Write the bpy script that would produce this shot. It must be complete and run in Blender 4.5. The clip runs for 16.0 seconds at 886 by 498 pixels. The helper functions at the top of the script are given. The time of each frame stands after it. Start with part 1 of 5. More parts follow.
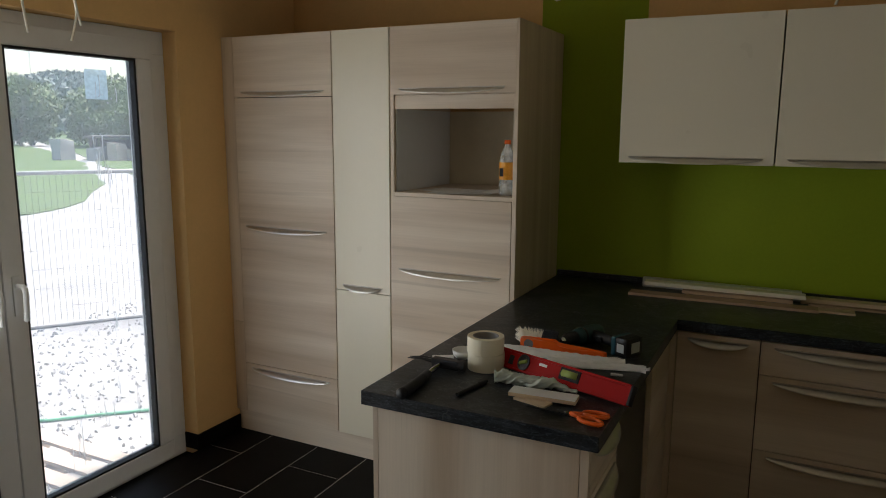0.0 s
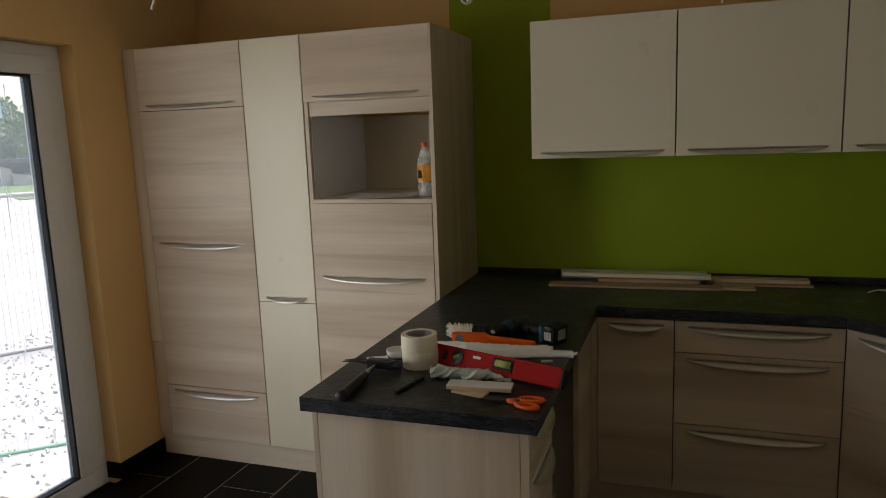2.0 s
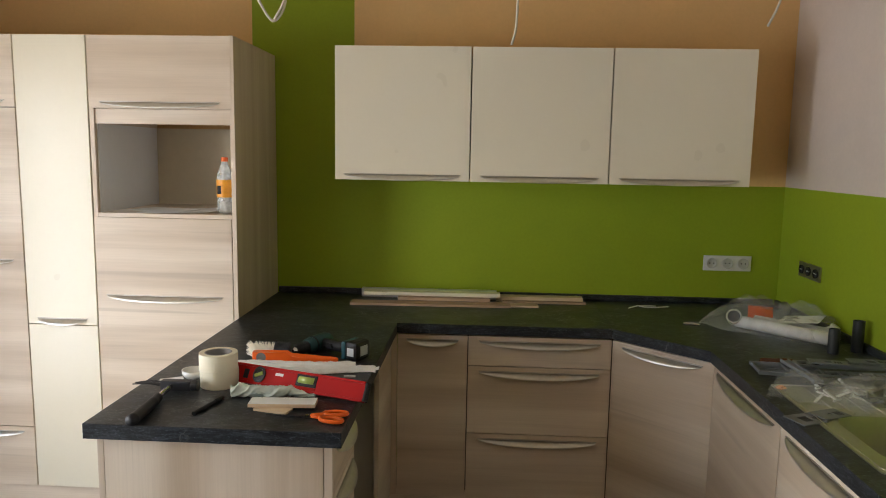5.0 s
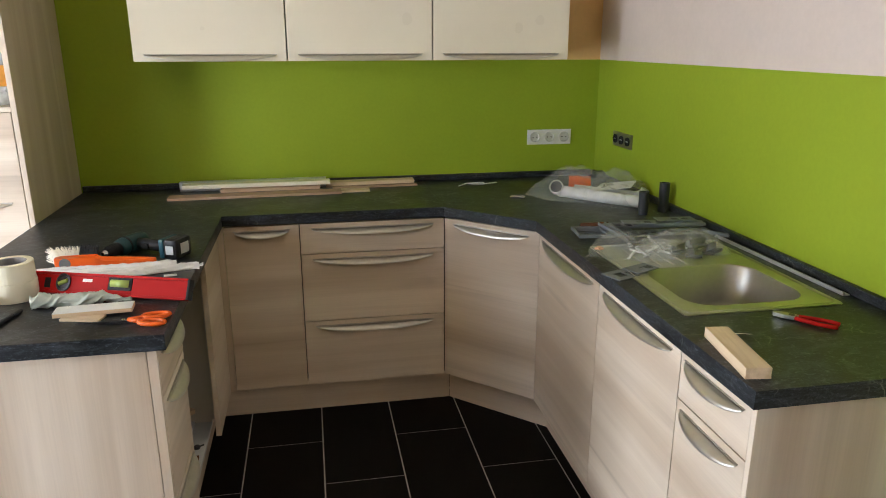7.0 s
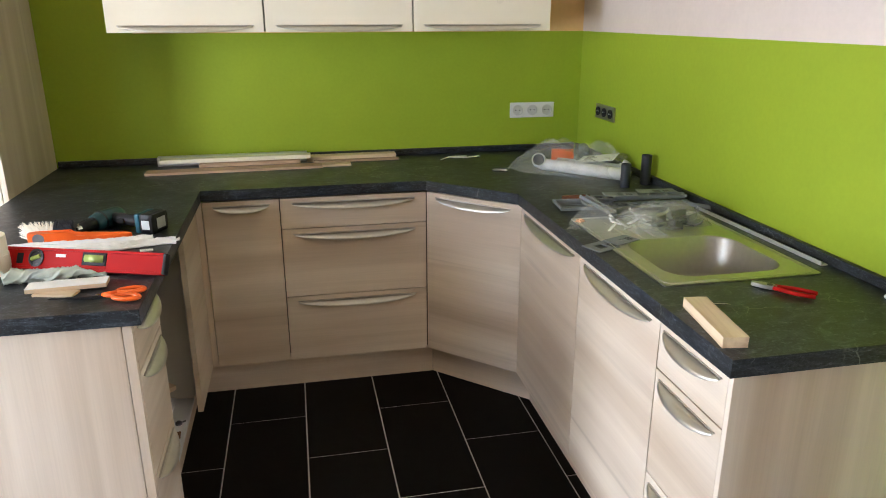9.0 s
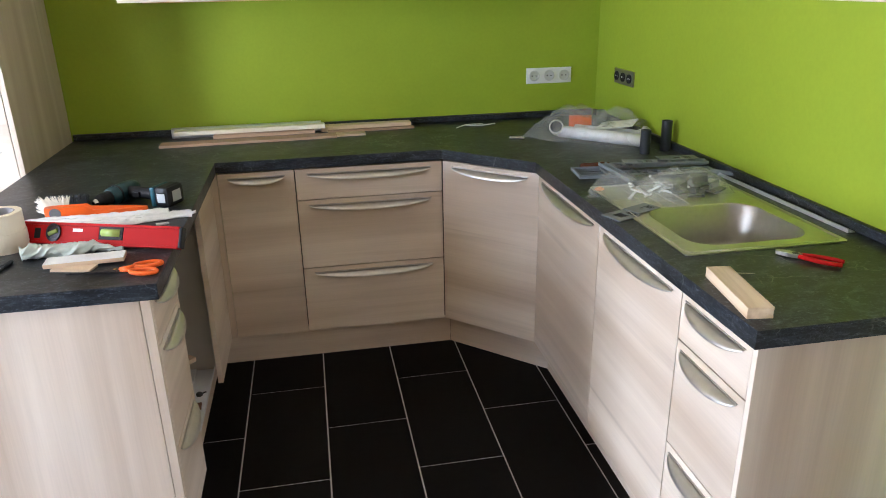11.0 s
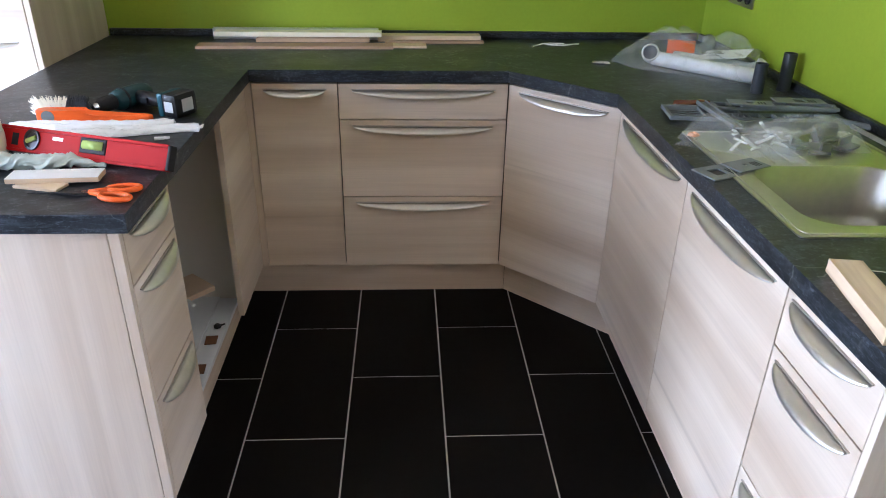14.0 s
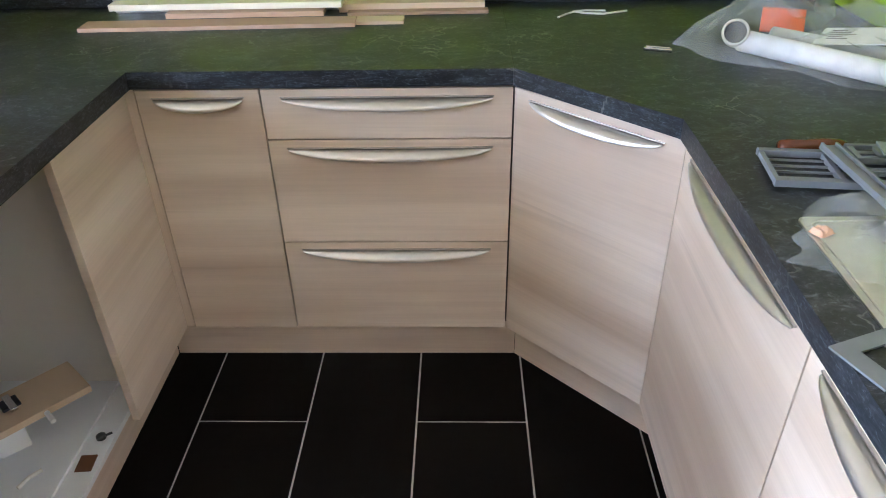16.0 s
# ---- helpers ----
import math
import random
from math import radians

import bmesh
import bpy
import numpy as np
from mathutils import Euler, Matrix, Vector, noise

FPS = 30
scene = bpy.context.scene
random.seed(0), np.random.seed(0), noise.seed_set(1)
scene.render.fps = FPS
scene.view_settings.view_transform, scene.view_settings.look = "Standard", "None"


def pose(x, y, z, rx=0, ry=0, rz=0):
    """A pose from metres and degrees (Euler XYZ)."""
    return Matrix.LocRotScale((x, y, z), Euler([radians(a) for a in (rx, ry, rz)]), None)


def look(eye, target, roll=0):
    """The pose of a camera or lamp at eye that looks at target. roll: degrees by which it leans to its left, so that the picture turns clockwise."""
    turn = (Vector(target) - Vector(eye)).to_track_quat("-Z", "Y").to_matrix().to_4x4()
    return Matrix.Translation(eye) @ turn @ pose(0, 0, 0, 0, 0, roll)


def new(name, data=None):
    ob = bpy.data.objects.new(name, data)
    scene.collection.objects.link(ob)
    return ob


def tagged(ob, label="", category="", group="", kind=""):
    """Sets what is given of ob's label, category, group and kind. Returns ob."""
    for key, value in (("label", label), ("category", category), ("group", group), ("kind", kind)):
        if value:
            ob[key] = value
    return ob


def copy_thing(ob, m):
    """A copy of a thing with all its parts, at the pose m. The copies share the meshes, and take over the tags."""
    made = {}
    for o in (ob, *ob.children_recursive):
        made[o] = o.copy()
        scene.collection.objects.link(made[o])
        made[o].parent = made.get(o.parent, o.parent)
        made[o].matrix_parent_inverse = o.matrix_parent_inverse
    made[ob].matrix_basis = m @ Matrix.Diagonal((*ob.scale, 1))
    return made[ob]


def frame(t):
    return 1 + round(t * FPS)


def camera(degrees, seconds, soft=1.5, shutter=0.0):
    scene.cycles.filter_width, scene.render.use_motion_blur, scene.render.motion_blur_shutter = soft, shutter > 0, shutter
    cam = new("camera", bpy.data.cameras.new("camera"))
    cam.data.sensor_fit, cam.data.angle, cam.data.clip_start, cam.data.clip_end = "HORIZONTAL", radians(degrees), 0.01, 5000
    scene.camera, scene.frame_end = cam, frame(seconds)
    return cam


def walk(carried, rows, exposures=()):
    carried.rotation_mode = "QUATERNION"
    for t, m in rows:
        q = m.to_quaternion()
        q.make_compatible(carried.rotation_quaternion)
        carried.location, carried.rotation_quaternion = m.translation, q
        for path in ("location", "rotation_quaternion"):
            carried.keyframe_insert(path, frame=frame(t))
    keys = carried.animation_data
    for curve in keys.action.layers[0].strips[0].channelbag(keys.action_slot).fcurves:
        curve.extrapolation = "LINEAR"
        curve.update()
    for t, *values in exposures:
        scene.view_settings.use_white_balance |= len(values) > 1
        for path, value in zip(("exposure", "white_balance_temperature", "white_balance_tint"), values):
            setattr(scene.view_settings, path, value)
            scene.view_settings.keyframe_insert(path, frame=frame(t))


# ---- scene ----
cam = camera(63.9, 16.0, soft=1.0)
PATH = [
    (0, (1.063, -3.4, 1.645), (0.182, -1.636, 1.307), 0.3),
    (0.5, (1.075, -3.414, 1.656), (0.208, -1.635, 1.371), 0.4),
    (1, (1.071, -3.418, 1.663), (0.133, -1.674, 1.379), 0.1),
    (1.5, (1.07, -3.417, 1.644), (0.154, -1.66, 1.372), 0.7),
    (2, (1.036, -3.455, 1.63), (0.38, -1.594, 1.308), -2.1),
    (2.5, (1.028, -3.498, 1.68), (0.499, -1.571, 1.582), -0.6),
    (3, (1.006, -3.533, 1.661), (0.539, -1.588, 1.713), 0.7),
    (3.5, (1.006, -3.538, 1.669), (0.597, -1.581, 1.717), 0.6),
    (4, (1.012, -3.533, 1.672), (0.696, -1.559, 1.723), 0.5),
    (4.5, (1.012, -3.53, 1.663), (0.779, -1.544, 1.663), 0.7),
    (5, (1.023, -3.509, 1.619), (0.921, -1.529, 1.356), 1.0),
    (5.2, (1.022, -3.497, 1.619), (0.978, -1.528, 1.27), 0.8),
    (7.3, (1.058, -3.448, 1.576), (1.426, -1.568, 1.001), -0.2),
    (7.5, (1.064, -3.447, 1.578), (1.432, -1.571, 0.99), -0.3),
    (8, (1.069, -3.455, 1.574), (1.445, -1.585, 0.973), 0.5),
    (8.5, (1.075, -3.454, 1.575), (1.455, -1.59, 0.957), 0.1),
    (9, (1.071, -3.443, 1.563), (1.454, -1.581, 0.94), -0.1),
    (11.5, (1.071, -3.418, 1.563), (1.399, -1.58, 0.847), -1.2),
    (12, (1.033, -3.427, 1.549), (1.409, -1.593, 0.846), 0.3),
    (12.5, (1.06, -3.429, 1.537), (1.419, -1.6, 0.811), 0.4),
    (13, (1.053, -3.42, 1.547), (1.387, -1.598, 0.792), 0.4),
    (13.5, (1.103, -3.351, 1.518), (1.482, -1.576, 0.677), 0.8),
    (14, (1.224, -3.07, 1.485), (1.325, -1.292, 0.575), 1.1),
    (14.5, (1.315, -2.837, 1.468), (1.245, -1.139, 0.414), -1.3),
    (15, (1.339, -2.624, 1.452), (1.157, -0.923, 0.417), -0.6),
    (15.5, (1.385, -2.431, 1.45), (1.295, -0.759, 0.355), -1.6),
    (16, (1.462, -2.193, 1.45), (1.409, -0.513, 0.366), -1.2),
]
walk(cam, [(t, look(eye, target, roll)) for t, eye, target, roll in PATH],
     [(0, 1.2, 6800, 9), (1.6, 1.25, 6800, 9), (2.4, 1.4, 7400, 13), (2.8, 1.95, 7500, 13), (3.5, 2.4, 7400, 12), (5.0, 2.7, 6700, 12),
      (7.3, 3.5, 6200, 12), (11, 3.85, 5650, 15), (14, 3.9, 5200, 16), (16, 4.5, 5200, 16)])

# ---- sky, sun, lamps ----
world = bpy.data.worlds.new("sky")
scene.world = world
world.use_nodes = True
_n = world.node_tree.nodes
_sky = _n.new("ShaderNodeTexSky")
_sky.sky_type, _sky.sun_disc = "NISHITA", False
_sky.sun_elevation, _sky.sun_rotation = radians(66), radians(12)
_sky.air_density, _sky.dust_density, _sky.ozone_density = 1.1, 2.2, 1.0
_n["Background"].inputs["Strength"].default_value = 0.15
world.node_tree.links.new(_sky.outputs["Color"], _n["Background"].inputs["Color"])
sun = new("sun", bpy.data.lights.new("sun", "SUN"))
sun.data.energy, sun.data.angle, sun.data.color = 4.6, radians(12), (1.0, 0.96, 0.9)
sun.matrix_world = look((2.2, 10.4, 24), (0, 0, 0))

# the sky's light through the door's south leaf, the second glazed door and the glazing in the far east wall
def daylight(x, y, width, height, energy):
    lamp = new("window_daylight", bpy.data.lights.new("window_daylight", "AREA"))
    lamp.data.shape, lamp.data.size, lamp.data.size_y = "RECTANGLE", width, height
    lamp.data.energy, lamp.data.color = energy, (0.96, 0.99, 1.0)
    lamp.matrix_world = look((x, y, 1.08), (0.5, y, 1.08))


daylight(-1.655, -2.17, 0.7, 1.85, 6.6)
daylight(-1.655, -3.9, 1.3, 1.85, 1.3)
daylight(5.57, -4.6, 2.0, 1.85, 7.0)


# ---- materials ----
def material(name, rough=0.5, metal=0.0, spec=0.5):
    m = bpy.data.materials.new(name)
    m.use_nodes = True
    b = m.node_tree.nodes["Principled BSDF"]
    b.inputs["Roughness"].default_value, b.inputs["Metallic"].default_value = rough, metal
    b.inputs["Specular IOR Level"].default_value = spec
    return m, m.node_tree.nodes, m.node_tree.links, b


def coords(n, l, scale, jitter=0.0):
    """Object coordinates, stretched, and shifted for each object by a random amount."""
    tc, mp = n.new("ShaderNodeTexCoord"), n.new("ShaderNodeMapping")
    mp.inputs["Scale"].default_value = scale
    if jitter:
        oi, mu = n.new("ShaderNodeObjectInfo"), n.new("ShaderNodeVectorMath")
        mu.operation = "MULTIPLY"
        co = n.new("ShaderNodeCombineXYZ")
        for k in range(3):
            l.new(oi.outputs["Random"], co.inputs[k])
        l.new(co.outputs[0], mu.inputs[0])
        mu.inputs[1].default_value = (jitter, jitter * 1.7, jitter * 2.3)
        l.new(mu.outputs[0], mp.inputs["Location"])
    l.new(tc.outputs["Object"], mp.inputs["Vector"])
    return mp.outputs[0]


def noise_tex(n, l, vec, scale, detail=4.0, rough=0.55, distort=0.0):
    t = n.new("ShaderNodeTexNoise")
    t.inputs["Scale"].default_value, t.inputs["Detail"].default_value = scale, detail
    t.inputs["Roughness"].default_value, t.inputs["Distortion"].default_value = rough, distort
    l.new(vec, t.inputs["Vector"])
    return t.outputs["Fac"]


def ramp(n, l, fac, stops):
    r = n.new("ShaderNodeValToRGB")
    e = r.color_ramp.elements
    while len(e) < len(stops):
        e.new(0.5)
    for k, (p, c) in enumerate(stops):
        e[k].position, e[k].color = p, (*c, 1)
    l.new(fac, r.inputs[0])
    return r.outputs["Color"]


def mix(n, l, fac, a, b, kind="MIX"):
    m = n.new("ShaderNodeMix")
    m.data_type, m.blend_type = "RGBA", kind
    for sock, v in ((m.inputs[0], fac), (m.inputs[6], a), (m.inputs[7], b)):
        if isinstance(v, (int, float)):
            sock.default_value = v
        elif isinstance(v, tuple):
            sock.default_value = (*v, 1)
        else:
            l.new(v, sock)
    return m.outputs[2]


def bump(n, l, b, height, strength=0.2, distance=0.002):
    u = n.new("ShaderNodeBump")
    u.inputs["Strength"].default_value, u.inputs["Distance"].default_value = strength, distance
    l.new(height, u.inputs["Height"])
    l.new(u.outputs[0], b.inputs["Normal"])


def plain(name, colour, rough=0.5, metal=0.0, vary=0.12, scale=30.0, relief=0.05, spec=0.5):
    """One material colour with small and large variation and fine relief."""
    m, n, l, b = material(name, rough, metal, spec)
    v = coords(n, l, (1, 1, 1), 3.0)
    f1, f2 = noise_tex(n, l, v, scale), noise_tex(n, l, v, scale / 9, 2)
    dark = tuple(c * (1 - vary) for c in colour)
    lite = tuple(min(1, c * (1 + vary)) for c in colour)
    c1 = ramp(n, l, f1, [(0.3, dark), (0.7, lite)])
    c2 = ramp(n, l, f2, [(0.3, dark), (0.7, lite)])
    l.new(mix(n, l, 0.5, c1, c2), b.inputs["Base Color"])
    rr = ramp(n, l, f2, [(0.1, (max(rough - 0.05, 0.02),) * 3), (0.9, (min(rough + 0.06, 1),) * 3)])
    l.new(rr, b.inputs["Roughness"])
    if relief:
        bump(n, l, b, f1, relief)
    return m


def wood(name, upright, light=(0.80, 0.685, 0.555), dark=(0.57, 0.445, 0.325), rough=0.42, jitter=5.0, size=1.0):
    """Pale ash-like decor: broad soft bands, fine pores, a few darker streaks; grain level or upright."""
    m, n, l, b = material(name, rough)
    def along(across, run):
        across, run = across * size, run * size
        return coords(n, l, (across, across, run) if upright else (run, run, across), jitter)

    band = noise_tex(n, l, along(5, 0.3), 1.2, 3, 0.55, 0.3)
    fine = noise_tex(n, l, along(130, 3), 1.6, 3)
    streak = noise_tex(n, l, along(14, 0.45), 1.0, 3, 0.5, 0.6)
    c = ramp(n, l, band, [(0.33, dark), (0.5, tuple((p + q) / 2 for p, q in zip(light, dark))), (0.64, light)])
    s = ramp(n, l, streak, [(0.3, (0.8, 0.78, 0.76)), (0.38, (1, 1, 1)), (0.75, (1.0, 1.0, 1.0))])
    g = ramp(n, l, fine, [(0.35, (0.94, 0.935, 0.93)), (0.6, (1, 1, 1))])
    c = mix(n, l, 0.8, c, s, "MULTIPLY")
    c = mix(n, l, 0.8, c, g, "MULTIPLY")
    l.new(c, b.inputs["Base Color"])
    bump(n, l, b, fine, 0.06)
    return m


def stone_top(name):
    """Dark slate-like laminate: cloudy charcoal, brushed pale smears, fine scratches."""
    m, n, l, b = material(name, 0.4, 0.0, 0.4)
    v = coords(n, l, (1, 1, 1))
    cloud = noise_tex(n, l, v, 4.5, 5, 0.62, 0.8)
    grain = noise_tex(n, l, v, 150, 3)
    smear = noise_tex(n, l, coords(n, l, (6, 10, 40)), 1.6, 6, 0.7, 1.6)
    fleck = noise_tex(n, l, coords(n, l, (30, 42, 110)), 1.5, 5, 0.7, 1.2)
    c = ramp(n, l, cloud, [(0.3, (0.004, 0.005, 0.0055)), (0.7, (0.026, 0.030, 0.035))])
    c = mix(n, l, ramp(n, l, smear, [(0.48, (0, 0, 0)), (0.74, (0.75, 0.75, 0.75))]), c, (0.09, 0.1, 0.12))
    c = mix(n, l, ramp(n, l, fleck, [(0.55, (0, 0, 0)), (0.76, (0.7, 0.7, 0.7))]), c, (0.19, 0.215, 0.26))
    c = mix(n, l, 0.6, c, ramp(n, l, grain, [(0.3, (0.3, 0.3, 0.3)), (0.72, (1.6, 1.6, 1.6))]), "MULTIPLY")
    vein = n.new("ShaderNodeTexVoronoi")
    vein.feature, vein.inputs["Scale"].default_value = "DISTANCE_TO_EDGE", 6.5
    wob = n.new("ShaderNodeVectorMath")
    wob.operation = "MULTIPLY_ADD"
    wn = n.new("ShaderNodeTexNoise")
    wn.inputs["Scale"].default_value, wn.inputs["Detail"].default_value = 9, 4
    l.new(v, wn.inputs["Vector"])
    l.new(wn.outputs["Color"], wob.inputs[0])
    wob.inputs[1].default_value = (0.22, 0.22, 0.22)
    l.new(v, wob.inputs[2])
    l.new(wob.outputs[0], vein.inputs["Vector"])
    gap = noise_tex(n, l, v, 7, 3)
    line = mix(n, l, 1.0, ramp(n, l, vein.outputs["Distance"], [(0.0, (1, 1, 1)), (0.02, (0, 0, 0))]),
               ramp(n, l, gap, [(0.5, (0, 0, 0)), (0.66, (0.8, 0.8, 0.8))]), "MULTIPLY")
    c = mix(n, l, line, c, (0.22, 0.23, 0.22))
    scr = noise_tex(n, l, coords(n, l, (60, 16, 60)), 1.0, 2, 0.5, 2.5)
    where = noise_tex(n, l, v, 2.6, 3)
    c = mix(n, l, mix(n, l, 1.0, ramp(n, l, scr, [(0.485, (0, 0, 0)), (0.5, (1, 1, 1)), (0.515, (0, 0, 0))]),
                      ramp(n, l, where, [(0.55, (0, 0, 0)), (0.68, (0.35, 0.35, 0.35))]), "MULTIPLY"), c, (0.2, 0.21, 0.21))
    l.new(c, b.inputs["Base Color"])
    l.new(ramp(n, l, cloud, [(0.3, (0.3,) * 3), (0.7, (0.46,) * 3)]), b.inputs["Roughness"])
    bump(n, l, b, grain, 0.08, 0.001)
    return m


def brushed(name, colour, rough, scale):
    m, n, l, b = material(name, rough, 1.0)
    f = noise_tex(n, l, coords(n, l, scale, 2.0), 1.0, 2)
    l.new(ramp(n, l, f, [(0.3, tuple(c * 0.93 for c in colour)), (0.7, colour)]), b.inputs["Base Color"])
    return m


def glassy(name, colour=(1, 1, 1), rough=0.0):
    m, n, l, b = material(name, rough)
    b.inputs["Base Color"].default_value = (*colour, 1)
    b.inputs["Transmission Weight"].default_value = 1.0
    b.inputs["IOR"].default_value = 1.45
    return m


def film(name, colour, clear, rough=0.15):
    """Thin clear plastic film: mostly see-through, with gloss on its folds."""
    m, n, l, b = material(name, rough)
    b.inputs["Base Color"].default_value = (*colour, 1)
    f = noise_tex(n, l, coords(n, l, (1, 1, 1), 1.0), 22, 3)
    l.new(ramp(n, l, f, [(0.4, (clear * 0.7,) * 3), (0.75, (min(clear * 1.9, 1),) * 3)]), b.inputs["Alpha"])
    bump(n, l, b, f, 0.6, 0.01)
    return m


def dust(name):
    """Dust and dried drips on a window pane: see-through, with a faint milky veil that stands for glare."""
    m = bpy.data.materials.new(name)
    m.use_nodes = True
    n, l = m.node_tree.nodes, m.node_tree.links
    n.remove(n["Principled BSDF"])
    t, d, x = n.new("ShaderNodeBsdfTransparent"), n.new("ShaderNodeBsdfTranslucent"), n.new("ShaderNodeMixShader")
    d.inputs["Color"].default_value = (0.9, 0.92, 0.92, 1)
    drip = noise_tex(n, l, coords(n, l, (1, 38, 2.2)), 1.0, 3, 0.6, 0.3)
    where = noise_tex(n, l, coords(n, l, (1, 3, 2)), 1.0, 2)
    spot = noise_tex(n, l, coords(n, l, (1, 1, 1)), 70, 2)
    f = mix(n, l, 1.0, ramp(n, l, drip, [(0.62, (0, 0, 0)), (0.72, (0.55, 0.55, 0.55))]), ramp(n, l, where, [(0.5, (0, 0, 0)), (0.6, (1, 1, 1))]), "MULTIPLY")
    # specks are dust; the even base amount washes the view out like glare
    f = mix(n, l, 1.0, f, ramp(n, l, spot, [(0.3, (0.12, 0.12, 0.12)), (0.66, (0.15, 0.15, 0.15)), (0.75, (0.24, 0.24, 0.24))]), "ADD")
    l.new(f, x.inputs[0])
    l.new(t.outputs[0], x.inputs[1])
    l.new(d.outputs[0], x.inputs[2])
    l.new(x.outputs[0], n["Material Output"].inputs[0])
    return m


DUST_GLARE = dust("pane_dust_glare")
WOOD_H, WOOD_V = wood("ash_decor_level", False), wood("ash_decor_upright", True)
WHITE = plain("cream_lacquer", (0.84, 0.775, 0.62), 0.3, vary=0.01, scale=60, relief=0.01)
CARCASS = plain("white_melamine", (0.78, 0.79, 0.8), 0.45, vary=0.02, relief=0.01)
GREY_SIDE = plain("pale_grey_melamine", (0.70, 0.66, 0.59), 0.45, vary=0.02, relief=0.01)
TOP = stone_top("charcoal_laminate")
GREEN = plain("lime_green_paint", (0.305, 0.405, 0.022), 0.65, vary=0.05, scale=60, relief=0.12, spec=0.3)
PEACH = plain("peach_paint", (0.82, 0.53, 0.23), 0.75, vary=0.04, scale=60, relief=0.12)
PALE = plain("pale_wall_paint", (0.70, 0.60, 0.535), 0.75, vary=0.04, scale=60, relief=0.12)
PLASTER = plain("rough_white_plaster", (0.70, 0.62, 0.47), 0.85, vary=0.07, scale=26, relief=0.5)
TILE = plain("dark_stoneware", (0.0045, 0.0035, 0.003), 0.5, vary=0.3, scale=40, relief=0.06, spec=0.09)
GROUT = plain("grey_grout", (0.55, 0.5, 0.46), 0.9, vary=0.15, scale=60)
PVC = plain("white_pvc", (0.80, 0.80, 0.79), 0.3, vary=0.03, relief=0.01)
RUBBER = plain("black_rubber", (0.015, 0.015, 0.016), 0.6)
GLASS = glassy("window_glass")
NICKEL = brushed("satin_nickel", (0.73, 0.70, 0.64), 0.42, (40, 40, 40))
STEEL = brushed("sink_steel", (0.58, 0.55, 0.5), 0.32, (60, 60, 60))
# white carcasses coloured dark, to stand for shadow in the joints between fronts
GAP_SHADE_BODY = plain("gap_shade_carcass", (0.13, 0.09, 0.065), 0.7)
STRIP = plain("dark_nickel_strip", (0.55, 0.51, 0.46), 0.42, metal=0.9)
# the sink's steel again, darkened for the shade inside the bowl
BOWL_SHADED = brushed("shaded_bowl_steel", (0.46, 0.44, 0.40), 0.38, (60, 60, 60))
BACKBOARD = plain("beige_backboard", (0.72, 0.64, 0.48), 0.6, vary=0.05)


# ---- mesh helpers ----
BASE = {}


def thing(name, at, label, category, group="", kind=""):
    """An empty at a thing's base; its parts are given in world coordinates."""
    ob = new(name)
    ob.location, ob.empty_display_size = at, 0.05
    BASE[ob.name] = Vector(at)
    return tagged(ob, label, category, group, kind)


def solid(bm, mat):
    me = bpy.data.meshes.new("mesh")
    bmesh.ops.recalc_face_normals(bm, faces=bm.faces)
    bm.to_mesh(me)
    bm.free()
    me.materials.append(mat)
    return me


def part(name, bm, mat, parent=None, label="", bevel=0.0, smooth=False, local=False):
    """Links a bmesh as one mesh object under its thing or part."""
    if bevel:
        bmesh.ops.bevel(bm, geom=list(bm.edges), offset=bevel, segments=2, affect="EDGES", profile=0.6)
    base = BASE.get(parent.name, Vector()) if parent and not local else Vector()
    bmesh.ops.translate(bm, verts=bm.verts, vec=-base)
    if smooth:
        for f in bm.faces:
            f.smooth = True
    ob = new(name, solid(bm, mat))
    ob.parent = parent
    if not local:
        BASE[ob.name] = base
    return tagged(ob, label)


def box(x0, x1, y0, y1, z0, z1, bm=None):
    bm = bm or bmesh.new()
    bmesh.ops.create_cube(bm, size=1, matrix=Matrix.Translation(((x0 + x1) / 2, (y0 + y1) / 2, (z0 + z1) / 2))
                          @ Matrix.Diagonal((abs(x1 - x0), abs(y1 - y0), abs(z1 - z0), 1)))
    return bm


def prism(points, z0, z1, bm=None):
    """A flat polygon given counter-clockwise, pulled up from z0 to z1."""
    bm = bm or bmesh.new()
    lo = [bm.verts.new((x, y, z0)) for x, y in points]
    hi = [bm.verts.new((x, y, z1)) for x, y in points]
    bm.faces.new(lo[::-1]), bm.faces.new(hi)
    k = len(points)
    for i in range(k):
        bm.faces.new((lo[i], lo[(i + 1) % k], hi[(i + 1) % k], hi[i]))
    return bm


def slab(p, q, thick, z0, z1, bm=None):
    """An upright board from plan point p to q; its thickness lies to the left of that way."""
    d = (Vector(q) - Vector(p)).normalized()
    o = Vector((-d.y, d.x)) * thick
    return prism([tuple(p), tuple(q), tuple(Vector(q) + o), tuple(Vector(p) + o)], z0, z1, bm)


